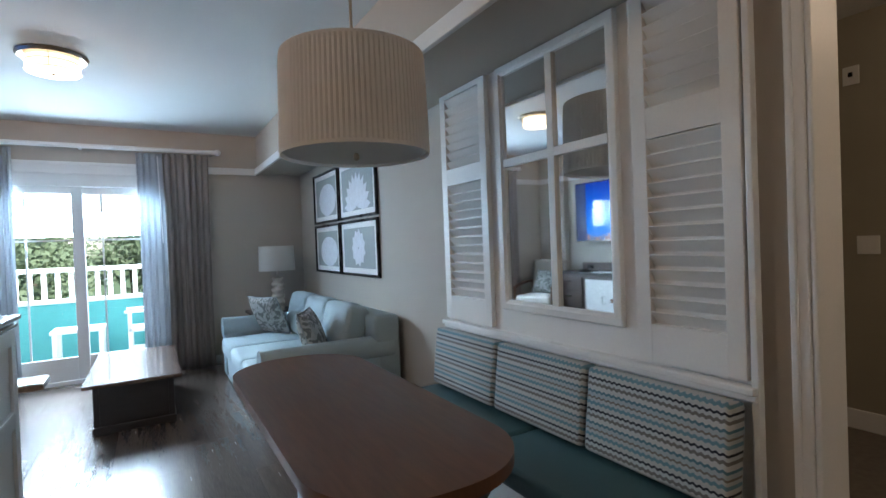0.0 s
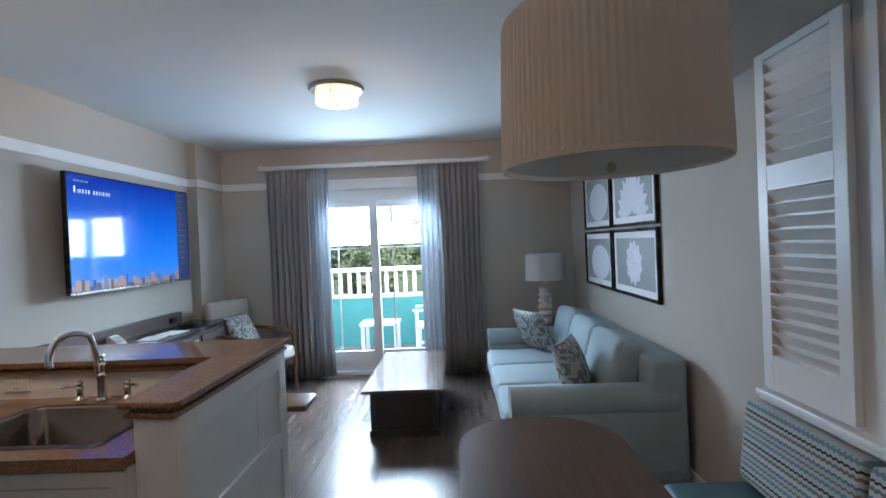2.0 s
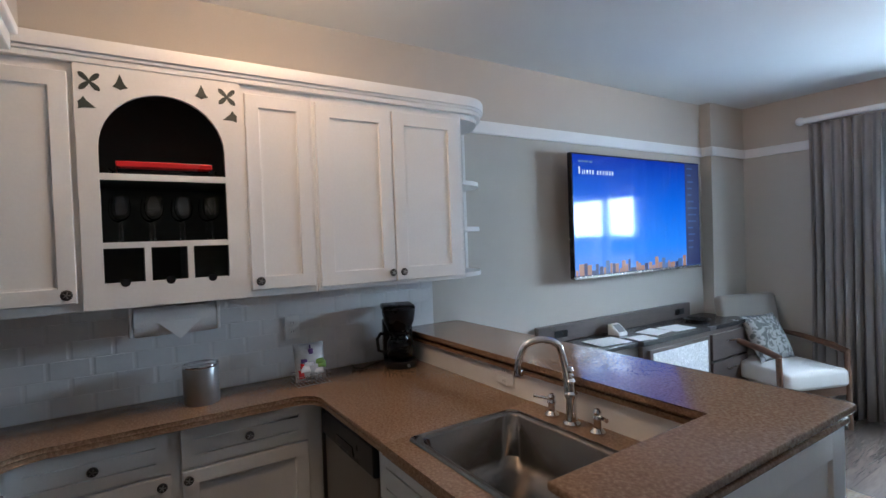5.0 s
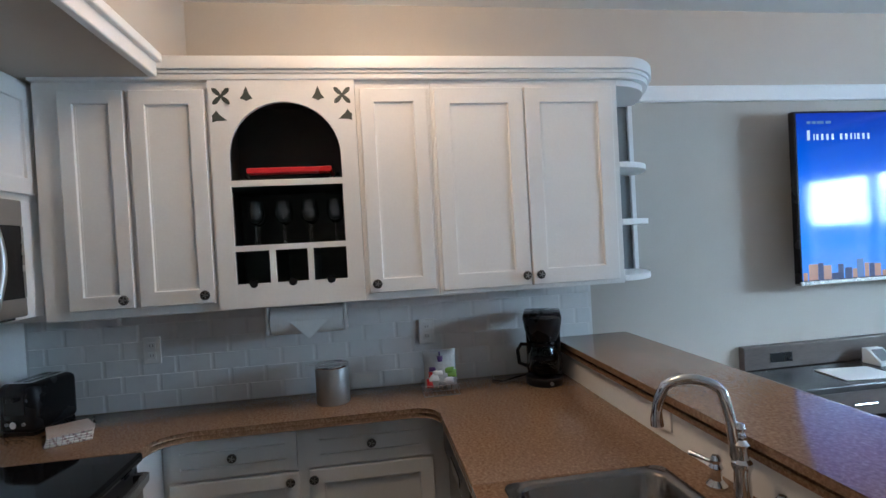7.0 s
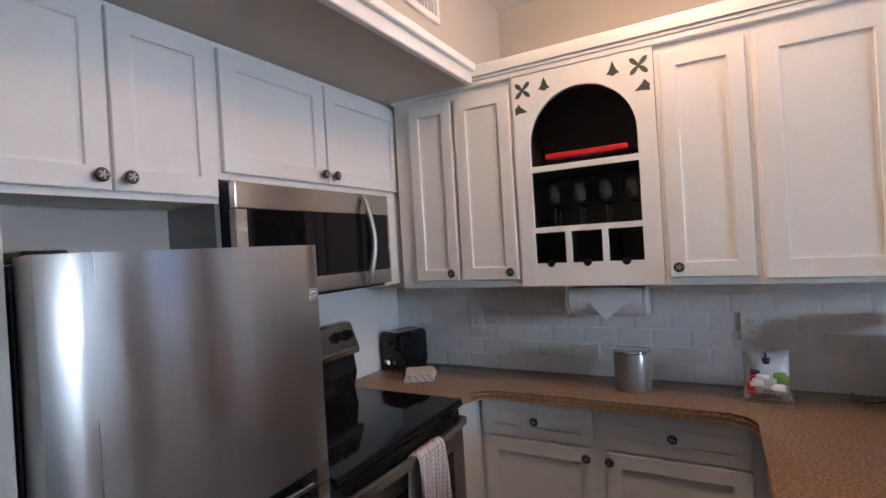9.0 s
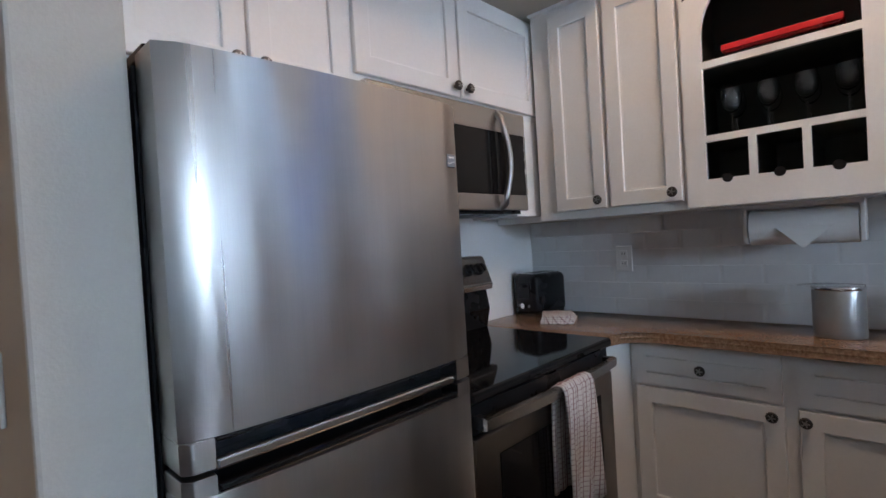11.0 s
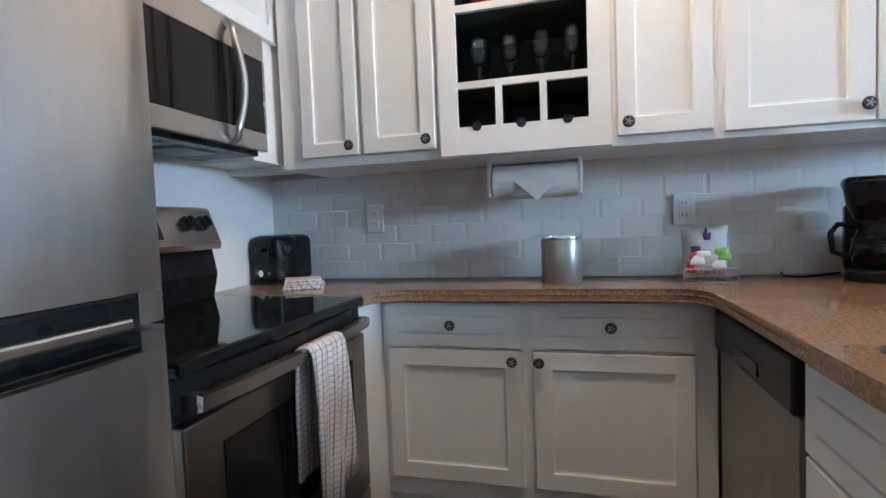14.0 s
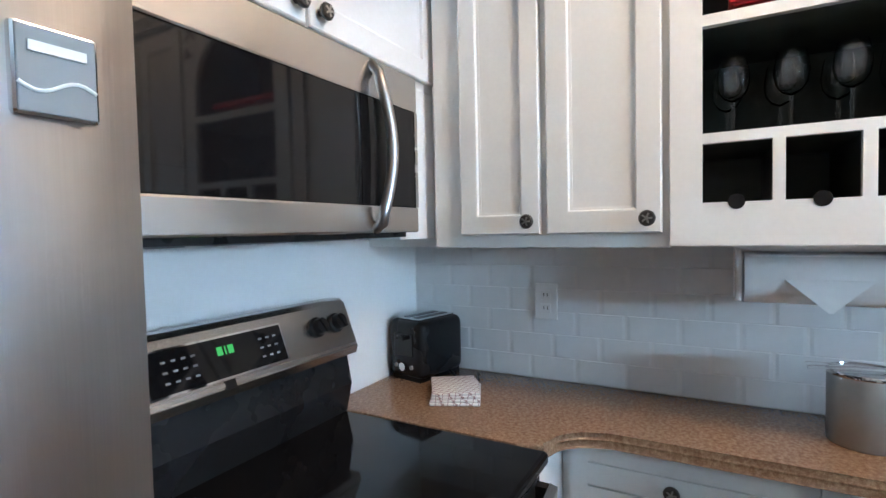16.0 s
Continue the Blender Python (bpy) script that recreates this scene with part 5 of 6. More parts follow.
# ---- booth ----
XP = 1.598
def shutter(y0, y1, panels, label):
    t = thing("shutter", label, "shutter", (XP, (y0 + y1) / 2, 0.85), "louvred shutters of the booth wall")
    z0, z1 = 0.862, SOFF - 0.004
    rail = 0.062
    bm = B()
    fbox(bm, "E", XP, y0, y0 + rail, z0, z1, 0.001, 0.03, 0.003)
    fbox(bm, "E", XP, y1 - rail, y1, z0, z1, 0.001, 0.03, 0.003)
    edges = [z0] + [q for p in panels for q in p] + [z1]
    for a, b in zip(edges[::2], edges[1::2]):
        fbox(bm, "E", XP, y0 + rail, y1 - rail, a, b, 0.001, 0.029)
    part("frame", bm, WHITE, t)
    for a, b in panels:
        n = round((b - a) / 0.052)
        for i in range(n):
            z = a + (i + 0.5) * (b - a) / n
            bm = B()
            m = Matrix.Translation((XP - 0.014, (y0 + y1) / 2, z)) @ Euler((0, radians(52), 0)).to_matrix().to_4x4() @ Matrix.Diagonal((0.052, y1 - y0 - 2 * rail, 0.006, 1))
            bmesh.ops.create_cube(bm, size=1, matrix=m)
            part("slat", bm, WHITE, t)


solid("wall_booth_panel", box(B(), XP, XE, 2.553, 4.432, 0, SOFF, 0.002), WHITE, "white painted panelled wall behind the booth", "wall", "structure")
shutter(3.925, 4.41, [(1.005, 1.69), (1.79, 2.225)], "white louvred shutter panel beside the mirror")
shutter(2.558, 2.965, [(1.005, 1.70), (1.815, 2.225)], "white louvred shutter panel beside the doorway")


def window_mirror():
    t = thing("wall_mirror", "white window-style mirror with four panes", "mirror", (XP, 3.42, 1.0))
    y0, y1, z0, z1 = 3.092, 3.782, 1.022, 2.205
    f = 0.05
    bm = ring(B(), "E", XP, y0 - f, y1 + f, z0 - f, z1 + f, [(0, 0.001), (0, 0.022), (0.004, 0.026), (f - 0.018, 0.026), (f - 0.012, 0.02), (f, 0.016), (f, 0.001)])
    part("frame", bm, WHITE, t)
    bm = B()
    ym, zm = 3.425, 1.745
    fbox(bm, "E", XP, ym - 0.022, ym + 0.022, z0, z1, 0.001, 0.022, 0.003)
    fbox(bm, "E", XP, y0, ym - 0.022, zm - 0.02, zm + 0.02, 0.001, 0.021)
    fbox(bm, "E", XP, ym + 0.022, y1, zm - 0.02, zm + 0.02, 0.001, 0.021)
    part("muntin", bm, WHITE, t)
    for a, b in ((y0, ym - 0.022), (ym + 0.022, y1)):
        for c, d in ((z0, zm - 0.02), (zm + 0.02, z1)):
            part("pane", fbox(B(), "E", XP, a + 0.0005, b - 0.0005, c + 0.0005, d - 0.0005, 0.001, 0.006), MIRROR, t, "silvered mirror pane")


window_mirror()
strip("booth_ledge", [(1.548, XP, 2.53, 4.445, 0.822, 0.848), (1.565, XP, 2.53, 4.445, 0.798, 0.822)], TRIM, "white moulded ledge over the booth cushions")


def booth():
    t = thing("booth_bench", "built-in booth bench with teal vinyl seat", "bench", (1.35, 3.48, 0))
    part("base", box(B(), 1.16, XP - 0.001, 2.56, 4.43, 0.0, 0.36, 0.004), WHITE, t)
    for a, b in ((2.56, 3.49), (3.494, 4.43)):
        part("seat", box(B(), 1.12, XP - 0.004, a, b, 0.361, 0.452, 0.028, 4), TEAL, t, "teal vinyl seat pad", smooth=40)
    for a, b in ((2.56, 3.165), (3.172, 3.79), (3.797, 4.43)):
        m = Matrix.Translation((1.515, (a + b) / 2, 0.632)) @ Euler((radians(90), 0, radians(-90)), "XYZ").to_matrix().to_4x4() @ Euler((radians(-7), 0, 0)).to_matrix().to_4x4()
        bm = B()
        bmesh.ops.create_cube(bm, size=1, matrix=Matrix.Diagonal((b - a - 0.004, 0.345, 0.09, 1)))
        bmesh.ops.bevel(bm, geom=list(bm.edges), offset=0.03, segments=4, profile=0.6, affect="EDGES")
        bmesh.ops.transform(bm, matrix=m, verts=bm.verts)
        c = thing("back_cushion", "grey blue wavy-striped booth back cushion", "cushion", (1.515, (a + b) / 2, 0.455), "back cushions of the booth")
        part("cover", bm, STRIPES, c, smooth=50)


booth()


def dining_table():
    t = thing("dining_table", "dark walnut table with rounded ends", "table", (0.565, 3.55, 0))
    x0, x1, y0, y1, r = 0.255, 0.885, 2.70, 4.44, 0.29
    pts = arc(x1 - r, y1 - r, r, 0, 90, 12) + arc(x0 + r, y1 - r, r, 90, 180, 12) + arc(x0 + r, y0 + r, r, 180, 270, 12) + arc(x1 - r, y0 + r, r, 270, 360, 12)
    part("tabletop", prism(B(), pts, 0.712, 0.750, bevel=0.007), TABLE, t, smooth=30)
    part("apron", prism(B(), [(0.565 + (x - 0.565) * 0.84, 3.57 + (y - 3.57) * 0.93) for x, y in pts], 0.64, 0.711), DARKWOOD, t)
    for y in (3.1, 4.0):
        part("pedestal", box(B(), 0.50, 0.63, y - 0.065, y + 0.065, 0.06, 0.64, 0.012), DARKWOOD, t)
        part("foot", box(B(), 0.34, 0.79, y - 0.05, y + 0.05, 0, 0.06, 0.015), DARKWOOD, t)


dining_table()


# ---- living room ----
def coffee_table():
    t = thing("coffee_table", "dark trunk-style coffee table with brown wood top", "coffee table", (-0.2, 6.84, 0))
    part("top", box(B(), -0.525, 0.128, 6.13, 7.55, 0.358, 0.386, 0.006), TRUNKTOP, t, "brown wooden top")
    part("body", box(B(), -0.455, 0.06, 6.20, 7.48, 0.05, 0.357, 0.004), DARKWOOD, t)
    part("plinth", box(B(), -0.475, 0.08, 6.18, 7.50, 0.0, 0.055, 0.006), DARKWOOD, t)
    for y in (6.20, 7.44):
        part("corner_post", box(B(), -0.465, -0.425, y - 0.008, y + 0.048, 0.056, 0.356, 0.004), DARKWOOD, t)
        part("corner_post", box(B(), 0.03, 0.07, y - 0.008, y + 0.048, 0.056, 0.356, 0.004), DARKWOOD, t)
    for y in (6.55, 7.15):
        part("pull", rod(B(), (0.06, y, 0.24), (0.085, y, 0.24), 0.012), PEWTER, t)


coffee_table()


def soft_box(x0, x1, y0, y1, z0, z1, r, puff=0.0):
    bm = B()
    box(bm, x0, x1, y0, y1, z0, z1, r, 4)
    if puff:
        cx, cy, cz = (x0 + x1) / 2, (y0 + y1) / 2, (z0 + z1) / 2
        bmesh.ops.subdivide_edges(bm, edges=[e for e in bm.edges if e.calc_length() > 0.12], cuts=5, use_grid_fill=True)
        for v in bm.verts:
            u, w, h = 2 * (v.co.x - cx) / (x1 - x0), 2 * (v.co.y - cy) / (y1 - y0), 2 * (v.co.z - cz) / (z1 - z0)
            k = puff * (1 - u * u) * (1 - w * w)
            v.co.z += k if h > 0.5 else 0
            k2 = puff * (1 - h * h) * (1 - w * w)
            v.co.x += -k2 if u < -0.7 else 0
            v.co += Vector((0.003, 0.003, 0.003)) * noise.noise(v.co * 7)
    return bm


def sofa():
    t = thing("sofa", "pale blue upholstered three-seat sofa", "sofa", (1.07, 6.28, 0))
    y0, y1, x0, x1 = 5.16, 7.38, 0.56, 1.60
    part("base", soft_box(x0 + 0.03, x1, y0 + 0.03, y1 - 0.03, 0.07, 0.30, 0.02), SOFA, t, smooth=40)
    part("skirt", box(B(), x0 + 0.035, x1 - 0.02, y0 + 0.04, y1 - 0.04, 0.02, 0.08), SOFA, t)
    part("back_frame", soft_box(x1 - 0.22, x1, y0 + 0.02, y1 - 0.02, 0.10, 0.80, 0.04), SOFA, t, smooth=40)
    for a in (y0, y1 - 0.20):
        bm = B()
        box(bm, x0 + 0.01, x1 - 0.05, a + 0.02, a + 0.18, 0.06, 0.55, 0.02)
        rod(bm, (x0, a + 0.10, 0.545), (x1 - 0.06, a + 0.10, 0.545), 0.098, seg=24)
        part("arm", bm, SOFA, t, "rolled upholstered arm", smooth=35)
    n, g = 3, (y1 - y0 - 0.40) / 3
    for i in range(n):
        a = y0 + 0.20 + i * g
        part("seat_cushion", soft_box(x0 - 0.02, x1 - 0.24, a + 0.004, a + g - 0.004, 0.30, 0.455, 0.035, 0.02), SOFA, t, smooth=50)
        m = Matrix.Translation((x1 - 0.30, a + g / 2, 0.655)) @ Euler((0, radians(14), 0)).to_matrix().to_4x4()
        bm = soft_box(-0.095, 0.095, -g / 2 + 0.006, g / 2 - 0.006, -0.205, 0.205, 0.045, 0.03)
        bmesh.ops.transform(bm, matrix=m, verts=bm.verts)
        part("back_cushion", bm, SOFA, t, smooth=50)
    for x in (x0 + 0.08, x1 - 0.08):
        for y in (y0 + 0.08, y1 - 0.08):
            part("foot", box(B(), x - 0.025, x + 0.025, y - 0.025, y + 0.025, 0, 0.03), DARKWOOD, t)


sofa()
for at, rz, tilt in (((0.98, 7.02, 0.66), 118, 66), ((1.02, 5.56, 0.645), 62, 72)):
    p = thing("throw_pillow", "grey leaf-print throw pillow on the sofa", "pillow", (at[0], at[1], 0.46), "throw pillows")
    m = Matrix.Translation(at) @ Euler((radians(tilt), 0, radians(rz))).to_matrix().to_4x4()
    part("cover", pillow(B(), 0.43, 0.43, 0.16, m, 16, power=0.42), LEAFY, p, smooth=80)
    part("piping", tube(B(), [m @ Vector((a * 0.215 * (1 - 0.05 * (1 - b * b)), b * 0.215 * (1 - 0.05 * (1 - a * a)), 0)) for a, b in ((-1, -1), (0, -1), (1, -1), (1, 0), (1, 1), (0, 1), (-1, 1), (-1, 0), (-1, -1))], 0.005, 6), ARTBG, p)


def end_table_and_lamp():
    t = thing("end_table", "dark wooden end table in the corner", "table", (1.22, 7.72, 0))
    part("top", box(B(), 0.90, 1.56, 7.42, 8.02, 0.585, 0.615, 0.006), DARKWOOD, t)
    part("drawer_box", box(B(), 0.95, 1.52, 7.47, 7.98, 0.42, 0.584, 0.003), DARKWOOD, t)
    for x in (0.95, 1.48):
        for y in (7.47, 7.94):
            part("leg", box(B(), x, x + 0.04, y, y + 0.04, 0, 0.42, 0.004), DARKWOOD, t)
    l = thing("table_lamp", "table lamp with white drum shade and ribbed cream base", "lamp", (1.22, 7.68, 0.615))
    prof = [(0.065, 0.0), (0.068, 0.012)]
    for i in range(30):
        prof.append((0.056 + 0.010 * math.sin(i * 1.15) + 0.012 * math.sin(math.pi * i / 29), 0.015 + 0.37 * i / 29))
    prof += [(0.02, 0.40), (0.012, 0.42), (0.012, 0.48)]
    part("base", lathe(B(), prof, (1.22, 7.68, 0.615), 28), CERAM, l, "ribbed cream ceramic base", smooth=60)
    bm = lathe(B(), [(0.205, 0.0), (0.195, 0.285), (0.192, 0.285), (0.202, 0.0), (0.205, 0.0)], (1.22, 7.68, 1.085), 40)
    part("shade", bm, LSHADE, l, "white drum shade", smooth=40)
    part("finial", lathe(B(), [(0.004, -0.02), (0.004, 0.0), (0.010, 0.008), (0.0, 0.022)], (1.22, 7.68, 1.385), 12), BRASS, l, smooth=40)
    part("harp", tube(B(), [(1.22, 7.68, 1.095), (1.22, 7.74, 1.18), (1.22, 7.73, 1.30), (1.22, 7.68, 1.366)], 0.002, 6), BRASS, l)


end_table_and_lamp()


def picture(y0, y1, z0, z1, style):
    t = thing("framed_picture", ("black framed shell print with white mat", "black framed flower print with white mat")[style % 2], "picture", (XE, (y0 + y1) / 2, z0), "four prints over the sofa")
    f = 0.024
    bm = ring(B(), "E", XE, y0, y1, z0, z1, [(0, 0.001), (0, 0.025), (0.003, 0.028), (f - 0.004, 0.028), (f, 0.024), (f, 0.001)])
    part("frame", bm, BLACK, t, "thin black frame")
    part("mat", fbox(B(), "E", XE, y0 + f, y1 - f, z0 + f, z1 - f, 0.001, 0.012), PAPER, t, "white mat board")
    g = 0.062
    part("print", fbox(B(), "E", XE, y0 + f + g, y1 - f - g, z0 + f + 0.05, z1 - f - 0.05, 0.012, 0.0135), ARTBG, t, "grey print")
    cy, cz, w, h = (y0 + y1) / 2, (z0 + z1) / 2, (y1 - y0) / 2 - f - g, (z1 - z0) / 2 - f - 0.05
    to = TO["E"](XE)
    if style % 2 == 0:
        pts = [(cy + w * 0.85 * math.cos(a) - 0.05, cz - 0.03 + h * 0.85 * math.sin(a) * (1.0 if math.sin(a) > 0 else 1.0)) for a in [2 * math.pi * i / 28 for i in range(28)]]
        part("motif", prism(B(), pts, 0.0135, 0.0145, to), ARTFG, t, "pale shell shape")
    else:
        n = 11
        for i in range(n):
            a = math.pi * 2 * i / n if style == 3 else math.pi * (0.02 + 0.96 * i / (n - 1))
            o = (cy, cz if style == 3 else cz - h * 0.9)
            L = (0.95 * h if style == 3 else 1.65 * h)
            L2 = min(L, 0.96 * w / max(0.15, abs(math.cos(a))))
            pts = [(o[0] + math.cos(a) * q * L2 - math.sin(a) * p * 0.05, min(cz + h, max(cz - h, o[1] + math.sin(a) * q * L2 + math.cos(a) * p * 0.05))) for q, p in ((0.05, 0), (0.4, 0.8), (0.75, 0.9), (1, 0), (0.75, -0.9), (0.4, -0.8))]
            part("motif", prism(B(), pts, 0.0135 + 0.0002 * i, 0.0145 + 0.0002 * i, to), ARTFG, t, "pale petal shape")
    pane = part("glazing", fbox(B(), "E", XE, y0 + f, y1 - f, z0 + f, z1 - f, 0.019, 0.021), PANE, t)
    pane.visible_shadow = False


picture(6.59, 7.44, 1.600, 2.155, 0)
picture(5.60, 6.56, 1.600, 2.155, 1)
picture(6.59, 7.44, 1.055, 1.580, 2)
picture(5.60, 6.56, 1.055, 1.580, 3)


def television():
    t = thing("television", "wall-mounted flat television showing a blue menu", "television", (-2.52, 6.48, 1.7))
    y0, y1, z0, z1, xf = 5.705, 7.275, 1.268, 2.148, -2.50
    part("case", box(B(), xf - 0.04, xf - 0.002, y0, y1, z0, z1, 0.006), BLACK, t)
    part("bezel_bottom", box(B(), xf - 0.03, xf + 0.003, y0, y1, z0 - 0.004, z0 + 0.016, 0.003), STEELH, t, "silver lower edge")
    part("wall_mount", box(B(), XW - 0.07, xf - 0.041, 6.2, 6.8, 1.5, 1.9), BLACK, t)
    s = part("screen", box(B(), xf - 0.002, xf, y0 + 0.012, y1 - 0.012, z0 + 0.02, z1 - 0.012), SCREEN, t, "lit blue screen")
    def mark(name, a, b, c, d, mt, lab=""):
        part(name, box(B(), xf + 0.0001, xf + 0.0012, a, b, c, d), mt, s, lab)
    # brand title drawn as bars
    y = 5.775
    for w in (0.05, 0.02, 0.035, 0.04, 0.04, 0.04, 0.0, 0.04, 0.04, 0.03, 0.02, 0.04, 0.04, 0.035):
        if w:
            mark("title_bar", y, y + w * 0.32, 2.000, 2.030 if w < 0.045 else 2.050, SCRTXT, "white title bars")
        y += w * 0.66 + 0.004 if w else 0.02
    y = 5.775
    for w in (0.03, 0.03, 0.05, 0.04):
        mark("subtitle_bar", y, y + w * 0.8, 2.082, 2.096, SCRDIM)
        y += w
    mark("sidebar", 7.06, 7.262, 1.29, 2.134, SCRDIM2, "dark blue sidebar")
    rng = random.Random(4)
    for i in range(13):
        z = 2.09 - i * 0.055
        part("sidebar_bar", box(B(), xf + 0.0013, xf + 0.002, 7.09, 7.09 + rng.uniform(0.05, 0.14), z, z + 0.012), SCRDIM, s)
    y = y0 + 0.015
    while y < 7.05:
        w, h = rng.uniform(0.02, 0.06), rng.uniform(0.015, 0.085)
        mark("skyline", y, min(y + w, 7.055), z0 + 0.0205, z0 + 0.03 + h, rng.choice((SCRORG, SCRORG, SCRDIM2, SCRDIM)), "warm lit skyline")
        y += w + rng.uniform(0, 0.01)
    t.location += Vector((0.07, -0.05, 0.0))


SCRDIM2 = glow("screen_dark_blue", (0.004, 0.02, 0.16), 0.25, (0.01, 0.01, 0.012))
television()


def media_desk():
    t = thing("media_cabinet", "dark wood cabinet and desk with white mosaic door", "cabinet", (-2.4, 6.4, 0))
    part("desktop", box(B(), XW + 0.002, -2.20, 5.40, 6.02, 0.790, 0.820, 0.004), DESKTOP, t, "dark laminate top")
    part("cabinet_top", box(B(), XW + 0.002, -2.16, 6.021, 7.49, 0.790, 0.822, 0.004), DESKTOP, t, "dark laminate top")
    part("body", box(B(), XW + 0.002, -2.19, 6.05, 7.47, 0.06, 0.789, 0.003), DESKWOOD, t)
    part("plinth", box(B(), XW + 0.03, -2.22, 6.08, 7.44, 0, 0.06), DARKWOOD, t)
    part("desk_side", box(B(), XW + 0.002, -2.23, 5.43, 5.46, 0, 0.789, 0.003), DESKWOOD, t)
    d = part("desk_drawer", box(B(), XW + 0.05, -2.225, 5.47, 6.045, 0.66, 0.782, 0.004), DESKWOOD, t)
    part("pull", rod(B(), (-2.215, 5.70, 0.72), (-2.215, 5.82, 0.72), 0.006), CHROME, d)
    part("backboard", box(B(), XW + 0.002, XW + 0.045, 5.41, 7.23, 0.822, 0.945, 0.004), DESKWOOD, t, "brown wooden back ledge")
    for y in (5.56, 7.0):
        part("power_outlet", box(B(), XW + 0.045, XW + 0.050, y, y + 0.13, 0.855, 0.905, 0.002), BLACK, t, "black power outlet plate")
    d = part("door", fbox(B(), "W", -2.19, 6.10, 6.86, 0.10, 0.75, 0.001, 0.022, 0.003), DESKWOOD, t)
    part("mosaic_panel", fbox(B(), "W", -2.19, 6.135, 6.825, 0.13, 0.725, 0.0221, 0.026), MOSAIC, d, "white mother-of-pearl panel")
    part("pull", tube(B(), [(-2.164, 6.46, 0.50), (-2.14, 6.46, 0.50), (-2.14, 6.50, 0.50), (-2.14, 6.50, 0.40), (-2.14, 6.46, 0.40), (-2.164, 6.46, 0.40)], 0.006, 8), CHROME, d, smooth=50)
    for i in range(3):
        z = 0.10 + i * 0.222
        w = part("drawer", fbox(B(), "W", -2.19, 6.90, 7.44, z, z + 0.208, 0.001, 0.022, 0.004), DESKWOOD, t)
        part("pull", box(B(), -2.167, -2.150, 7.10, 7.24, z + 0.13, z + 0.145, 0.003), CHROME, w)


media_desk()
for a, b, c, d, lab in ((5.72, 6.00, -2.44, -2.24, "white paper sheet on the desk"), (6.28, 6.50, -2.42, -2.25, "white printed leaflet on the cabinet"), (6.52, 6.76, -2.40, -2.22, "folded magazine on the cabinet"), (6.05, 6.22, -2.33, -2.19, "white paper card on the cabinet")):
    bm = box(B(), -(d - c) / 2, (d - c) / 2, -(b - a) / 2, (b - a) / 2, 0, 0.003)
    bmesh.ops.transform(bm, matrix=pose((c + d) / 2, (a + b) / 2, 0.8225, 0, 0, random.uniform(-14, 14)), verts=bm.verts)
    solid("paper", bm, PAPER, lab, "paper")
t = thing("telephone", "small white angled desk telephone", "telephone", (-2.45, 6.12, 0.822))
part("wedge", prism(B(), [(-2.50, 0.8225), (-2.40, 0.8225), (-2.40, 0.84), (-2.47, 0.90), (-2.50, 0.90)], 6.07, 6.17, lambda u, v, w: (u, w, v), 0.004), PLATE, t)
part("keypad", prism(B(), [(-2.408, 0.849), (-2.462, 0.895), (-2.461, 0.897), (-2.406, 0.851)], 6.085, 6.155, lambda u, v, w: (u, w, v)), GREYPL, t)
t = thing("remote_tray", "black oval tray on the cabinet", "tray", (-2.36, 7.02, 0.8225))
part("dish", lathe(B(), [(0.07, 0), (0.10, 0.02), (0.104, 0.024), (0.098, 0.024), (0.068, 0.006), (0, 0.005)], (-2.36, 7.02, 0.8225), 28), BLACK, t, smooth=40)


def armchair():
    t = thing("armchair", "beige upholstered armchair with wooden frame", "armchair", (-1.95, 7.55, 0))
    m = pose(-1.95, 7.53, 0, 0, 0, -22)
    def P(name, bm, mt, lab="", sm=45, par=t):
        bmesh.ops.transform(bm, matrix=m, verts=bm.verts)
        return part(name, bm, mt, par, lab, smooth=sm)
    P("seat", soft_box(-0.28, 0.33, -0.28, 0.28, 0.34, 0.48, 0.035, 0.015), CREAM, "cream seat cushion")
    bm = soft_box(-0.05, 0.05, -0.29, 0.29, -0.30, 0.30, 0.04, 0.0)
    bmesh.ops.transform(bm, matrix=Matrix.Translation((-0.33, 0, 0.70)) @ Euler((0, radians(-10), 0)).to_matrix().to_4x4(), verts=bm.verts)
    P("backrest", bm, CHAIRF, "beige upholstered backrest")
    for y in (-0.31, 0.31):
        P("arm", tube(B(), [(-0.33, y, 0.66), (-0.1, y, 0.655), (0.15, y, 0.63), (0.29, y, 0.60)], [0.02, 0.022, 0.026, 0.024], 10), CHAIRW, "wooden arm")
        P("leg", tube(B(), [(0.28, y, 0.60), (0.29, y, 0.3), (0.30, y, 0.0)], [0.022, 0.022, 0.018], 10), CHAIRW)
        P("leg", tube(B(), [(-0.33, y, 0.66), (-0.33, y, 0.3), (-0.38, y, 0.0)], [0.022, 0.022, 0.018], 10), CHAIRW)
        P("rail", box(B(), -0.33, 0.29, y - 0.012, y + 0.012, 0.27, 0.335), CHAIRW)
    P("rail", box(B(), 0.265, 0.29, -0.30, 0.30, 0.27, 0.335), CHAIRW)
    p = thing("throw_pillow", "leaf-print throw pillow on the armchair", "pillow", (-1.9, 7.5, 0.48), "throw pillows")
    mm = m @ Matrix.Translation((-0.12, -0.02, 0.665)) @ Euler((radians(62), 0, radians(100))).to_matrix().to_4x4()
    part("cover", pillow(B(), 0.40, 0.40, 0.15, mm, 14, power=0.42), LEAFY, p, smooth=80)


armchair()


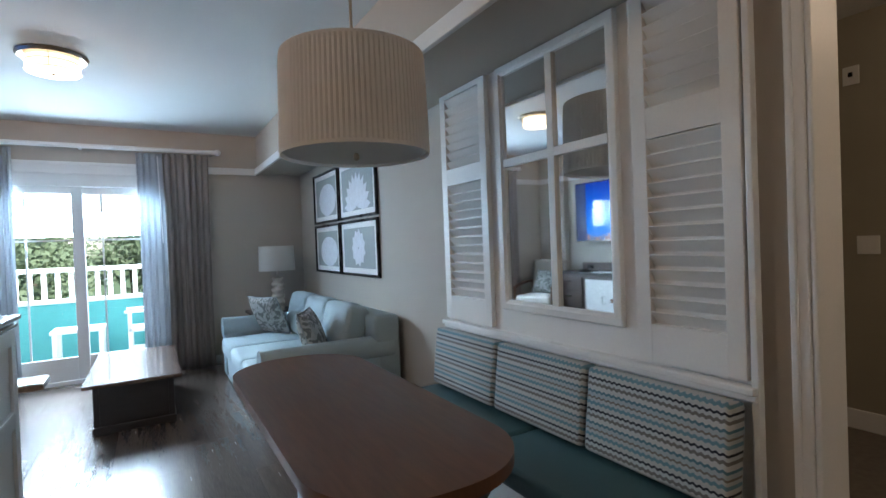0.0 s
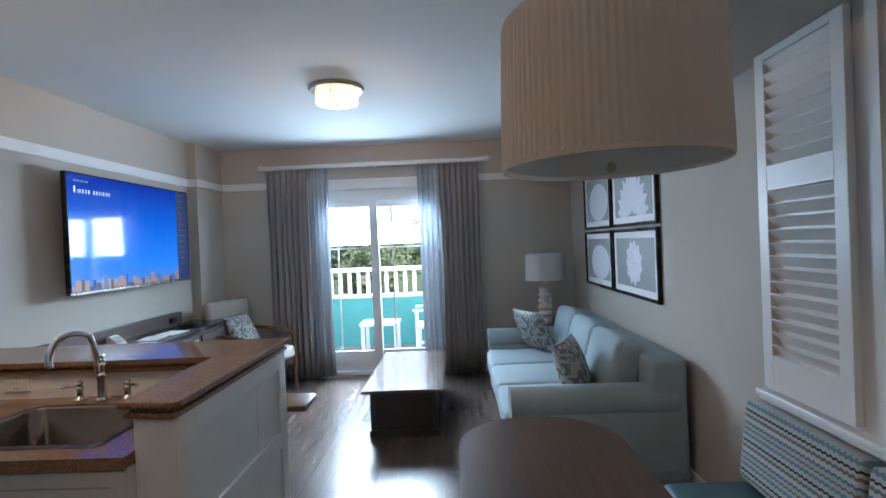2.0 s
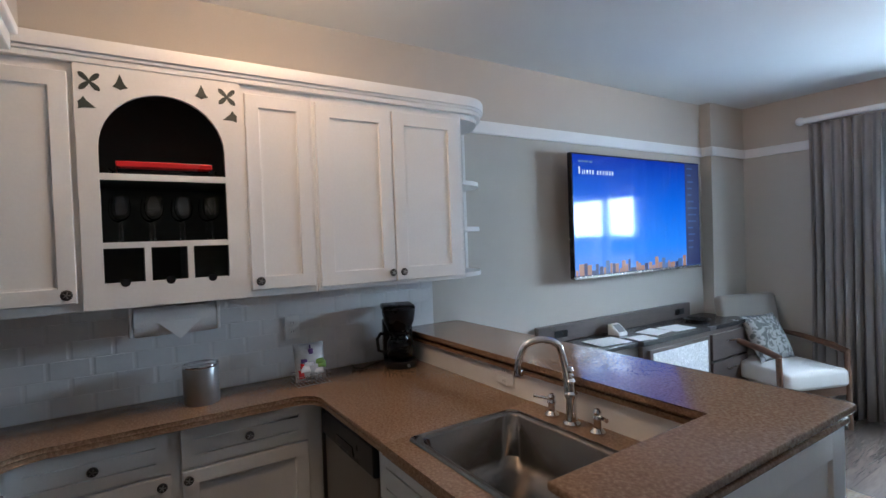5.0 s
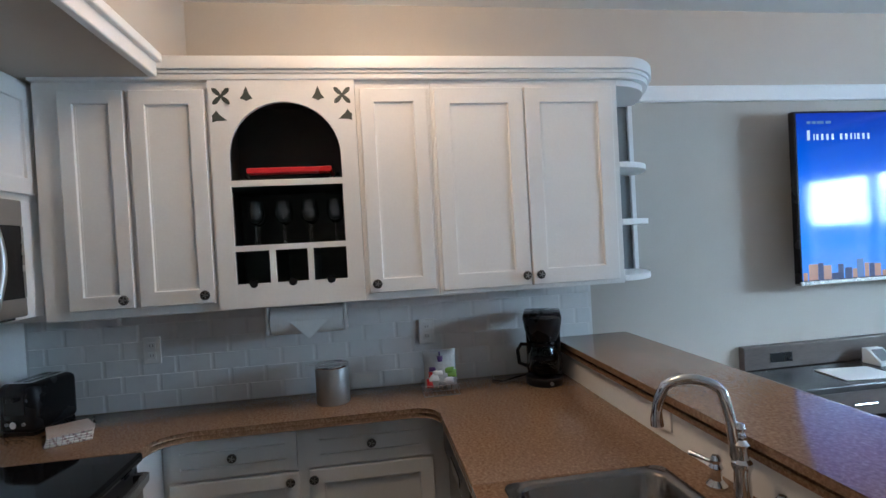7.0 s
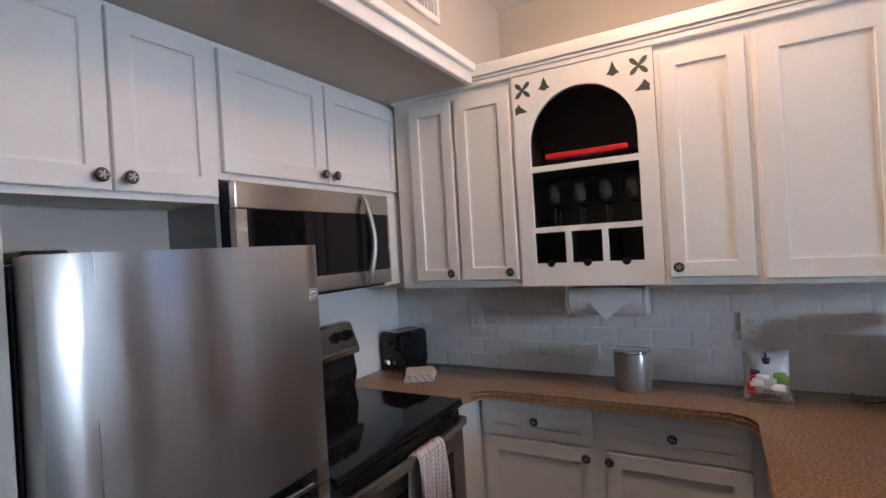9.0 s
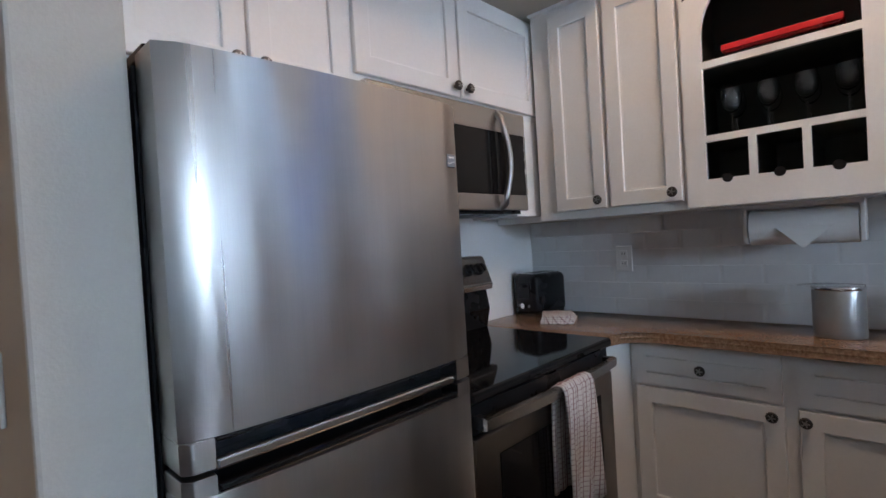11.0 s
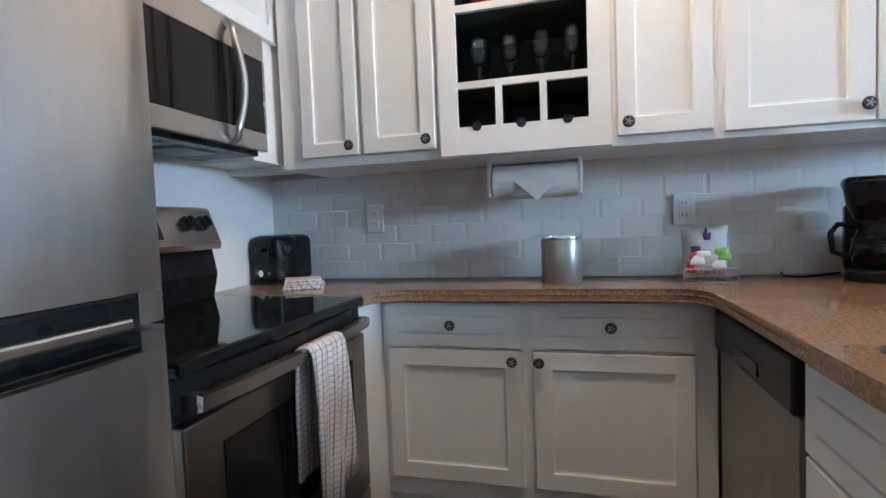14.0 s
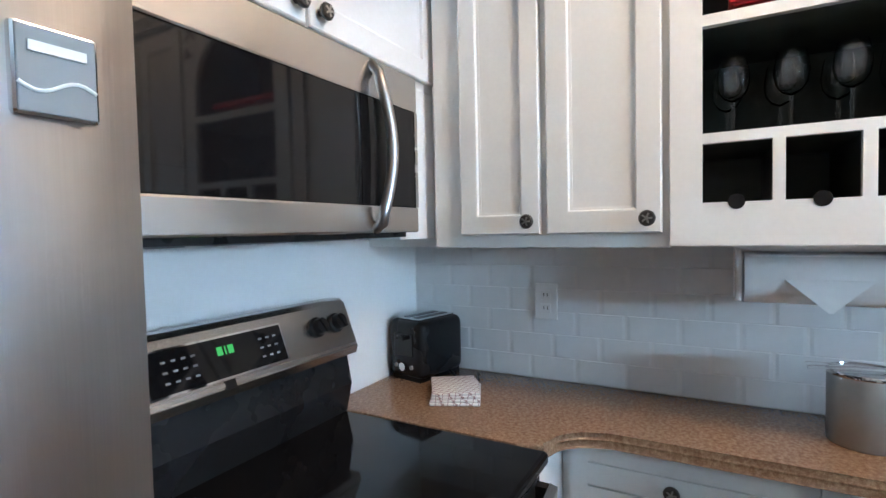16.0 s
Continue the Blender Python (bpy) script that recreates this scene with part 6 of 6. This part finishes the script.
# ---- balcony door and curtains ----
def balcony_door():
    yd = YN + 0.03
    d = thing("door_1", "white sliding glass balcony door with grilles", "door", (-0.64, YN, 0), kind="structure")
    bm = B()
    for q in ((DX0, DX0 + 0.05, 0, DZ), (DX1 - 0.05, DX1, 0, DZ), (DX0 + 0.05, DX1 - 0.05, DZ - 0.13, DZ), (DX0 + 0.05, DX1 - 0.05, 0, 0.05)):
        box(bm, q[0], q[1], YN - 0.005, YN + 0.12, q[2], q[3], 0.003)
    part("door_frame", bm, TRIM, d)
    for a, b, y in ((DX0 + 0.05, -0.645, yd), (-0.745, DX1 - 0.05, yd + 0.045)):
        f = 0.10
        bm = B()
        for q in ((a, a + f, 0.05, 2.07), (b - f, b, 0.05, 2.07), (a + f, b - f, 0.05, 0.285), (a + f, b - f, 2.0, 2.07)):
            box(bm, q[0], q[1], y, y + 0.04, q[2], q[3], 0.004)
        s = part("sash", bm, TRIM, d)
        p = part("pane", box(B(), a + f, b - f, y + 0.016, y + 0.022, 0.285, 2.0), PANE, s)
        p.visible_shadow = False
        bm = B()
        box(bm, a + f, b - f, y + 0.010, y + 0.028, 1.50, 1.518)
        part("muntin", bm, TRIM, s)
        part("muntin", box(B(), a + f + 0.15, a + f + 0.166, y + 0.0105, y + 0.0275, 0.285, 2.0), TRIM, s)
    bm = B()
    for q in ((DX0 - 0.09, DX0, 0, DZ + 0.09), (DX1, DX1 + 0.09, 0, DZ + 0.09), (DX0, DX1, DZ, DZ + 0.09)):
        box(bm, q[0], q[1], YN - 0.02, YN, q[2], q[3], 0.004)
    box(bm, DX0 - 0.10, DX1 + 0.10, YN - 0.035, YN, DZ + 0.09, DZ + 0.125, 0.004)
    part("casing", bm, TRIM, d)
    part("threshold", box(B(), DX0, DX1, YN - 0.02, YN + 0.14, -0.003, 0.012, 0.003), STEELH, d)


balcony_door()


def curtain(x0, x1, folds, material, name, label, y=7.97, depth=0.035, gather=1.0):
    t = thing(name, label, "curtain", ((x0 + x1) / 2, y, 0.02), "balcony door curtains")
    bm = B()
    n, rows = folds * 10, []
    rng = random.Random(int(x0 * 100) + folds)
    ph = [rng.uniform(-0.9, 0.9) for _ in range(folds + 2)]
    zs = [2.44, 2.38, 2.2, 1.8, 1.3, 0.8, 0.4, 0.02]
    for z in zs:
        k = (2.44 - z) / 2.42
        row = []
        for i in range(n + 1):
            u = i / n
            f = u * folds
            a = 2 * math.pi * f + ph[int(f)] * k
            row.append(bm.verts.new((x0 + (x1 - x0) * (0.5 + (u - 0.5) * (1 - 0.05 * math.sin(math.pi * k))) + 0.012 * math.sin(a * 2 + 1) * k, y + depth * (0.6 + 0.5 * k + 0.25 * math.sin(f * 1.7)) * math.sin(a) , z)))
        rows.append(row)
    for a, b in zip(rows, rows[1:]):
        for i in range(n):
            bm.faces.new((a[i], a[i + 1], b[i + 1], b[i]))
    part("cloth", bm, material, t, smooth=80).modifiers.new("thick", "SOLIDIFY").thickness = 0.003


curtain(-1.90, -1.42, 7, CURT, "curtain", "grey pleated full-length curtain")
curtain(-1.43, -1.19, 5, SHEER, "curtain", "pale lining edge of the grey curtain", 8.02, 0.022)
curtain(0.10, 0.56, 7, CURT, "curtain", "grey pleated full-length curtain")
curtain(-0.15, 0.11, 4, SHEER, "curtain", "pale sheer curtain panel", 8.02, 0.024)
t = thing("curtain_rod", "white curtain rod with ball finials", "curtain rod", (-0.64, 7.97, 2.47))
part("pole", rod(B(), (-1.93, 7.965, 2.475), (0.64, 7.965, 2.475), 0.024, seg=20), TRIM, t, smooth=40)
for x in (-1.955, 0.665):
    bm = B()
    bmesh.ops.create_uvsphere(bm, u_segments=18, v_segments=12, radius=0.036, matrix=Matrix.Translation((x, 7.965, 2.475)))
    part("finial", bm, TRIM, t, smooth=60)
for x in (-1.90, -0.64, 0.60):
    part("bracket", box(B(), x - 0.012, x + 0.012, 7.965, YN, 2.455, 2.475), TRIM, t)
part("wand", rod(B(), (0.055, 7.95, 2.40), (0.075, 7.94, 1.45), 0.006, seg=8), TRIM, t, "white curtain wand")

# ---- balcony and beyond ----
solid("ground", box(B(), -400, 400, YN + 0.15, 900, -4.2, -4.0), GRASS, "far lawn below the balcony", "ground", "structure")
solid("balcony_floor", box(B(), -4.5, 5.0, YN + 0.15, 10.15, -0.12, -0.02), BALF, "grey concrete balcony floor", "floor", "structure")
w = thing("balcony_wall", "low teal clapboard wall with white baluster railing", "railing", (0, 10.1, 0), kind="structure")
for i in range(7):
    part("board", prism(B(), [(10.0, -0.02 + 0.105 * i), (9.972, -0.018 + 0.105 * i), (9.988, 0.085 + 0.105 * i), (10.0, 0.085 + 0.105 * i)], -4.5, 5.0, lambda u, v, q: (q, u, v)), BALC, w)
part("core", box(B(), -4.5, 5.0, 10.0, 10.12, -0.02, 0.715), BALC, w)
part("sill", box(B(), -4.5, 5.0, 9.95, 10.17, 0.716, 0.765, 0.006), BALW, w)
part("handrail", box(B(), -4.5, 5.0, 9.99, 10.13, 1.13, 1.19, 0.01), BALW, w)
for i in range(64):
    x = -4.4 + i * 0.147
    part("baluster", box(B(), x, x + 0.055, 10.04, 10.085, 0.766, 1.129, 0.004), BALW, w)
t = thing("balcony_table", "small white outdoor side table", "table", (-0.85, 9.3, -0.02))
part("top", box(B(), -1.12, -0.58, 9.1, 9.55, 0.41, 0.45, 0.006), BALW, t)
for x in (-1.10, -0.64):
    for y in (9.12, 9.49):
        part("leg", box(B(), x, x + 0.045, y, y + 0.045, -0.02, 0.41, 0.003), BALW, t)
t = thing("balcony_chair", "white wooden outdoor armchair", "chair", (-0.05, 9.3, -0.02))
part("seat", box(B(), -0.33, 0.25, 9.05, 9.55, 0.36, 0.40, 0.006), BALW, t)
for x in (-0.33, 0.21):
    for y in (9.05, 9.51):
        part("leg", box(B(), x, x + 0.045, y, y + 0.045, -0.02, 0.62 if y < 9.3 else 0.36, 0.003), BALW, t)
for y in (9.03, 9.51):
    part("arm", box(B(), -0.36, 0.28, y, y + 0.07, 0.60, 0.63, 0.005), BALW, t)
for y in (9.05, 9.15, 9.25, 9.35, 9.45):
    part("back_slat", prism(B(), [(0.22, 0.40), (0.25, 0.40), (0.38, 0.95), (0.35, 0.95)], y, y + 0.06, lambda u, v, q: (u, q, v)), BALW, t)
part("stretcher", box(B(), -0.31, 0.23, 9.06, 9.09, 0.15, 0.19), BALW, t)


def tree(x, y, h, seed):
    rng = random.Random(seed)
    t = thing("tree", "leafy green tree beyond the balcony", "tree", (x, y, -4.0), "trees beyond the balcony")
    part("trunk", tube(B(), [(x, y, -4.0), (x + 0.1, y, -4 + h * 0.3), (x - 0.1, y + 0.1, -4 + h * 0.7)], [0.28, 0.2, 0.07], 10), BARK, t, smooth=60)
    verts, faces = [], []
    for c in range(22):
        a, r = rng.uniform(0, 6.28), rng.uniform(0.2, 0.42) * h * rng.random() ** 0.5
        c0 = Vector((x + r * math.cos(a), y + r * math.sin(a), -4 + h * rng.uniform(0.5, 1.0)))
        for k in range(130):
            p = c0 + Vector((rng.gauss(0, 1), rng.gauss(0, 1), rng.gauss(0, 0.8))) * h * 0.07
            u = Vector((rng.gauss(0, 1), rng.gauss(0, 1), rng.gauss(0, 1))).normalized() * rng.uniform(0.10, 0.2)
            v = u.orthogonal().normalized() * rng.uniform(0.06, 0.12)
            i = len(verts)
            verts += [p - u, p + v, p + u, p - v]
            faces.append((i, i + 1, i + 2, i + 3))
    me = bpy.data.meshes.new("crown")
    me.from_pydata([tuple(q) for q in verts], [], faces)
    me.materials.append(LEAF)
    o = new("crown", me)
    o.parent = t
    o.matrix_parent_inverse = Matrix.Translation(t.location).inverted()


for i, (x, y, h) in enumerate(((-9, 34, 6.0), (-4.5, 30, 6.3), (-1, 36, 6.8), (3, 31, 6.2), (7, 35, 6.6), (-14, 40, 7), (12, 40, 7), (1, 44, 7.2), (-6, 44, 7.2))):
    tree(x, y, h, i)


def hotel():
    """White hotel wing across the court, seen in the television's glass."""
    t = thing("hotel_wing", "white hotel wing with arched balconies across the court", "building", (20, 22, -4.0))
    part("wall", box(B(), 14, 30, 26, 34, -4, 11), FACE, t)
    part("roof", prism(B(), [(25.5, 11), (34.5, 11), (30, 14)], 13.5, 30.5, lambda u, v, q: (q, u, v)), GREYPL, t)
    for s in range(4):
        z = -3.4 + s * 3.6
        part("balcony", box(B(), 14, 30, 25.0, 25.99, z - 0.3, z), BALW, t)
        for i in range(5):
            x = 14.8 + i * 3.1
            pts = [(x, z + 0.1), (x + 2.0, z + 0.1)] + arc(x + 1.0, z + 1.6, 1.0, 0, 180, 10)
            part("window", prism(B(), pts, 25.96, 25.995, lambda u, v, q: (u, q, v)), FACEW, t)
            part("column", box(B(), x - 0.7, x - 0.4, 25.0, 25.3, z, z + 3.3), BALW, t)
        part("rail", box(B(), 14, 30, 25.0, 25.1, z + 0.9, z + 1.0), BALW, t)


hotel()

# ---- tiles and planks ----
def tile_mesh(w, h):
    bm = B()
    b, e = 0.011, 0.0012
    lo = [bm.verts.new(p) for p in ((0, 0, 0), (0, w, 0), (0, w, h), (0, 0, h))]
    hi = [bm.verts.new(p) for p in ((0.0018, b, e), (0.0018, w - b, e), (0.0018, w - b, h - e), (0.0018, b, h - e))]
    bm.faces.new(hi)
    for i in range(4):
        bm.faces.new((lo[i], lo[(i + 1) % 4], hi[(i + 1) % 4], hi[i]))
    bmesh.ops.recalc_face_normals(bm, faces=bm.faces)
    me = bpy.data.meshes.new("tile")
    bm.to_mesh(me)
    bm.free()
    me.materials.append(TILE)
    return me


solid("grout_bed", box(B(), XW, XW + 0.003, YS, 4.598, 0.916, 1.366), GROUT, "pale grout bed of the splashback", "wall", "structure")
splash = tagged(new("backsplash"), "glossy white bevelled subway tile splashback", "wall", kind="structure")
splash.location = (XW, 3.3, 0.916)
TW, TH, J = 0.150, 0.0742, 0.0008
cache = {}
for r in range(6):
    z = 0.917 + r * (TH + J)
    y = YS + 0.001 - (TW / 2 if r % 2 else 0)
    while y < 4.597:
        a, b = max(y, YS + 0.001), min(y + TW, 4.597)
        if b - a > 0.03:
            key = round(b - a, 3)
            if key not in cache:
                cache[key] = tile_mesh(b - a, TH)
            o = new("tile", cache[key])
            o.parent = splash
            o.location = Vector((XW + 0.0025, a, z)) - splash.location
        y += TW + J

PLW, pcache = 0.152, {}
rng = random.Random(11)
x = XW
while x < XE:
    w = min(PLW, XE - x)
    y = 0.2 - rng.uniform(0, 1.2)
    while y < YN:
        L = 1.22
        a, b = max(y, 0.2), min(y + L, YN)
        y += L + 0.0015
        if b - a < 0.02:
            continue
        key = (round(w, 3), round(b - a, 3))
        if key not in pcache:
            bm = box(B(), 0, w - 0.0015, 0, b - a, -0.004, 0.0)
            me = bpy.data.meshes.new("plank")
            bm.to_mesh(me)
            bm.free()
            me.materials.append(PLANK)
            pcache[key] = me
        o = new("plank", pcache[key])
        o.parent = floor
        o.location = (x, a, 0)
    x += PLW
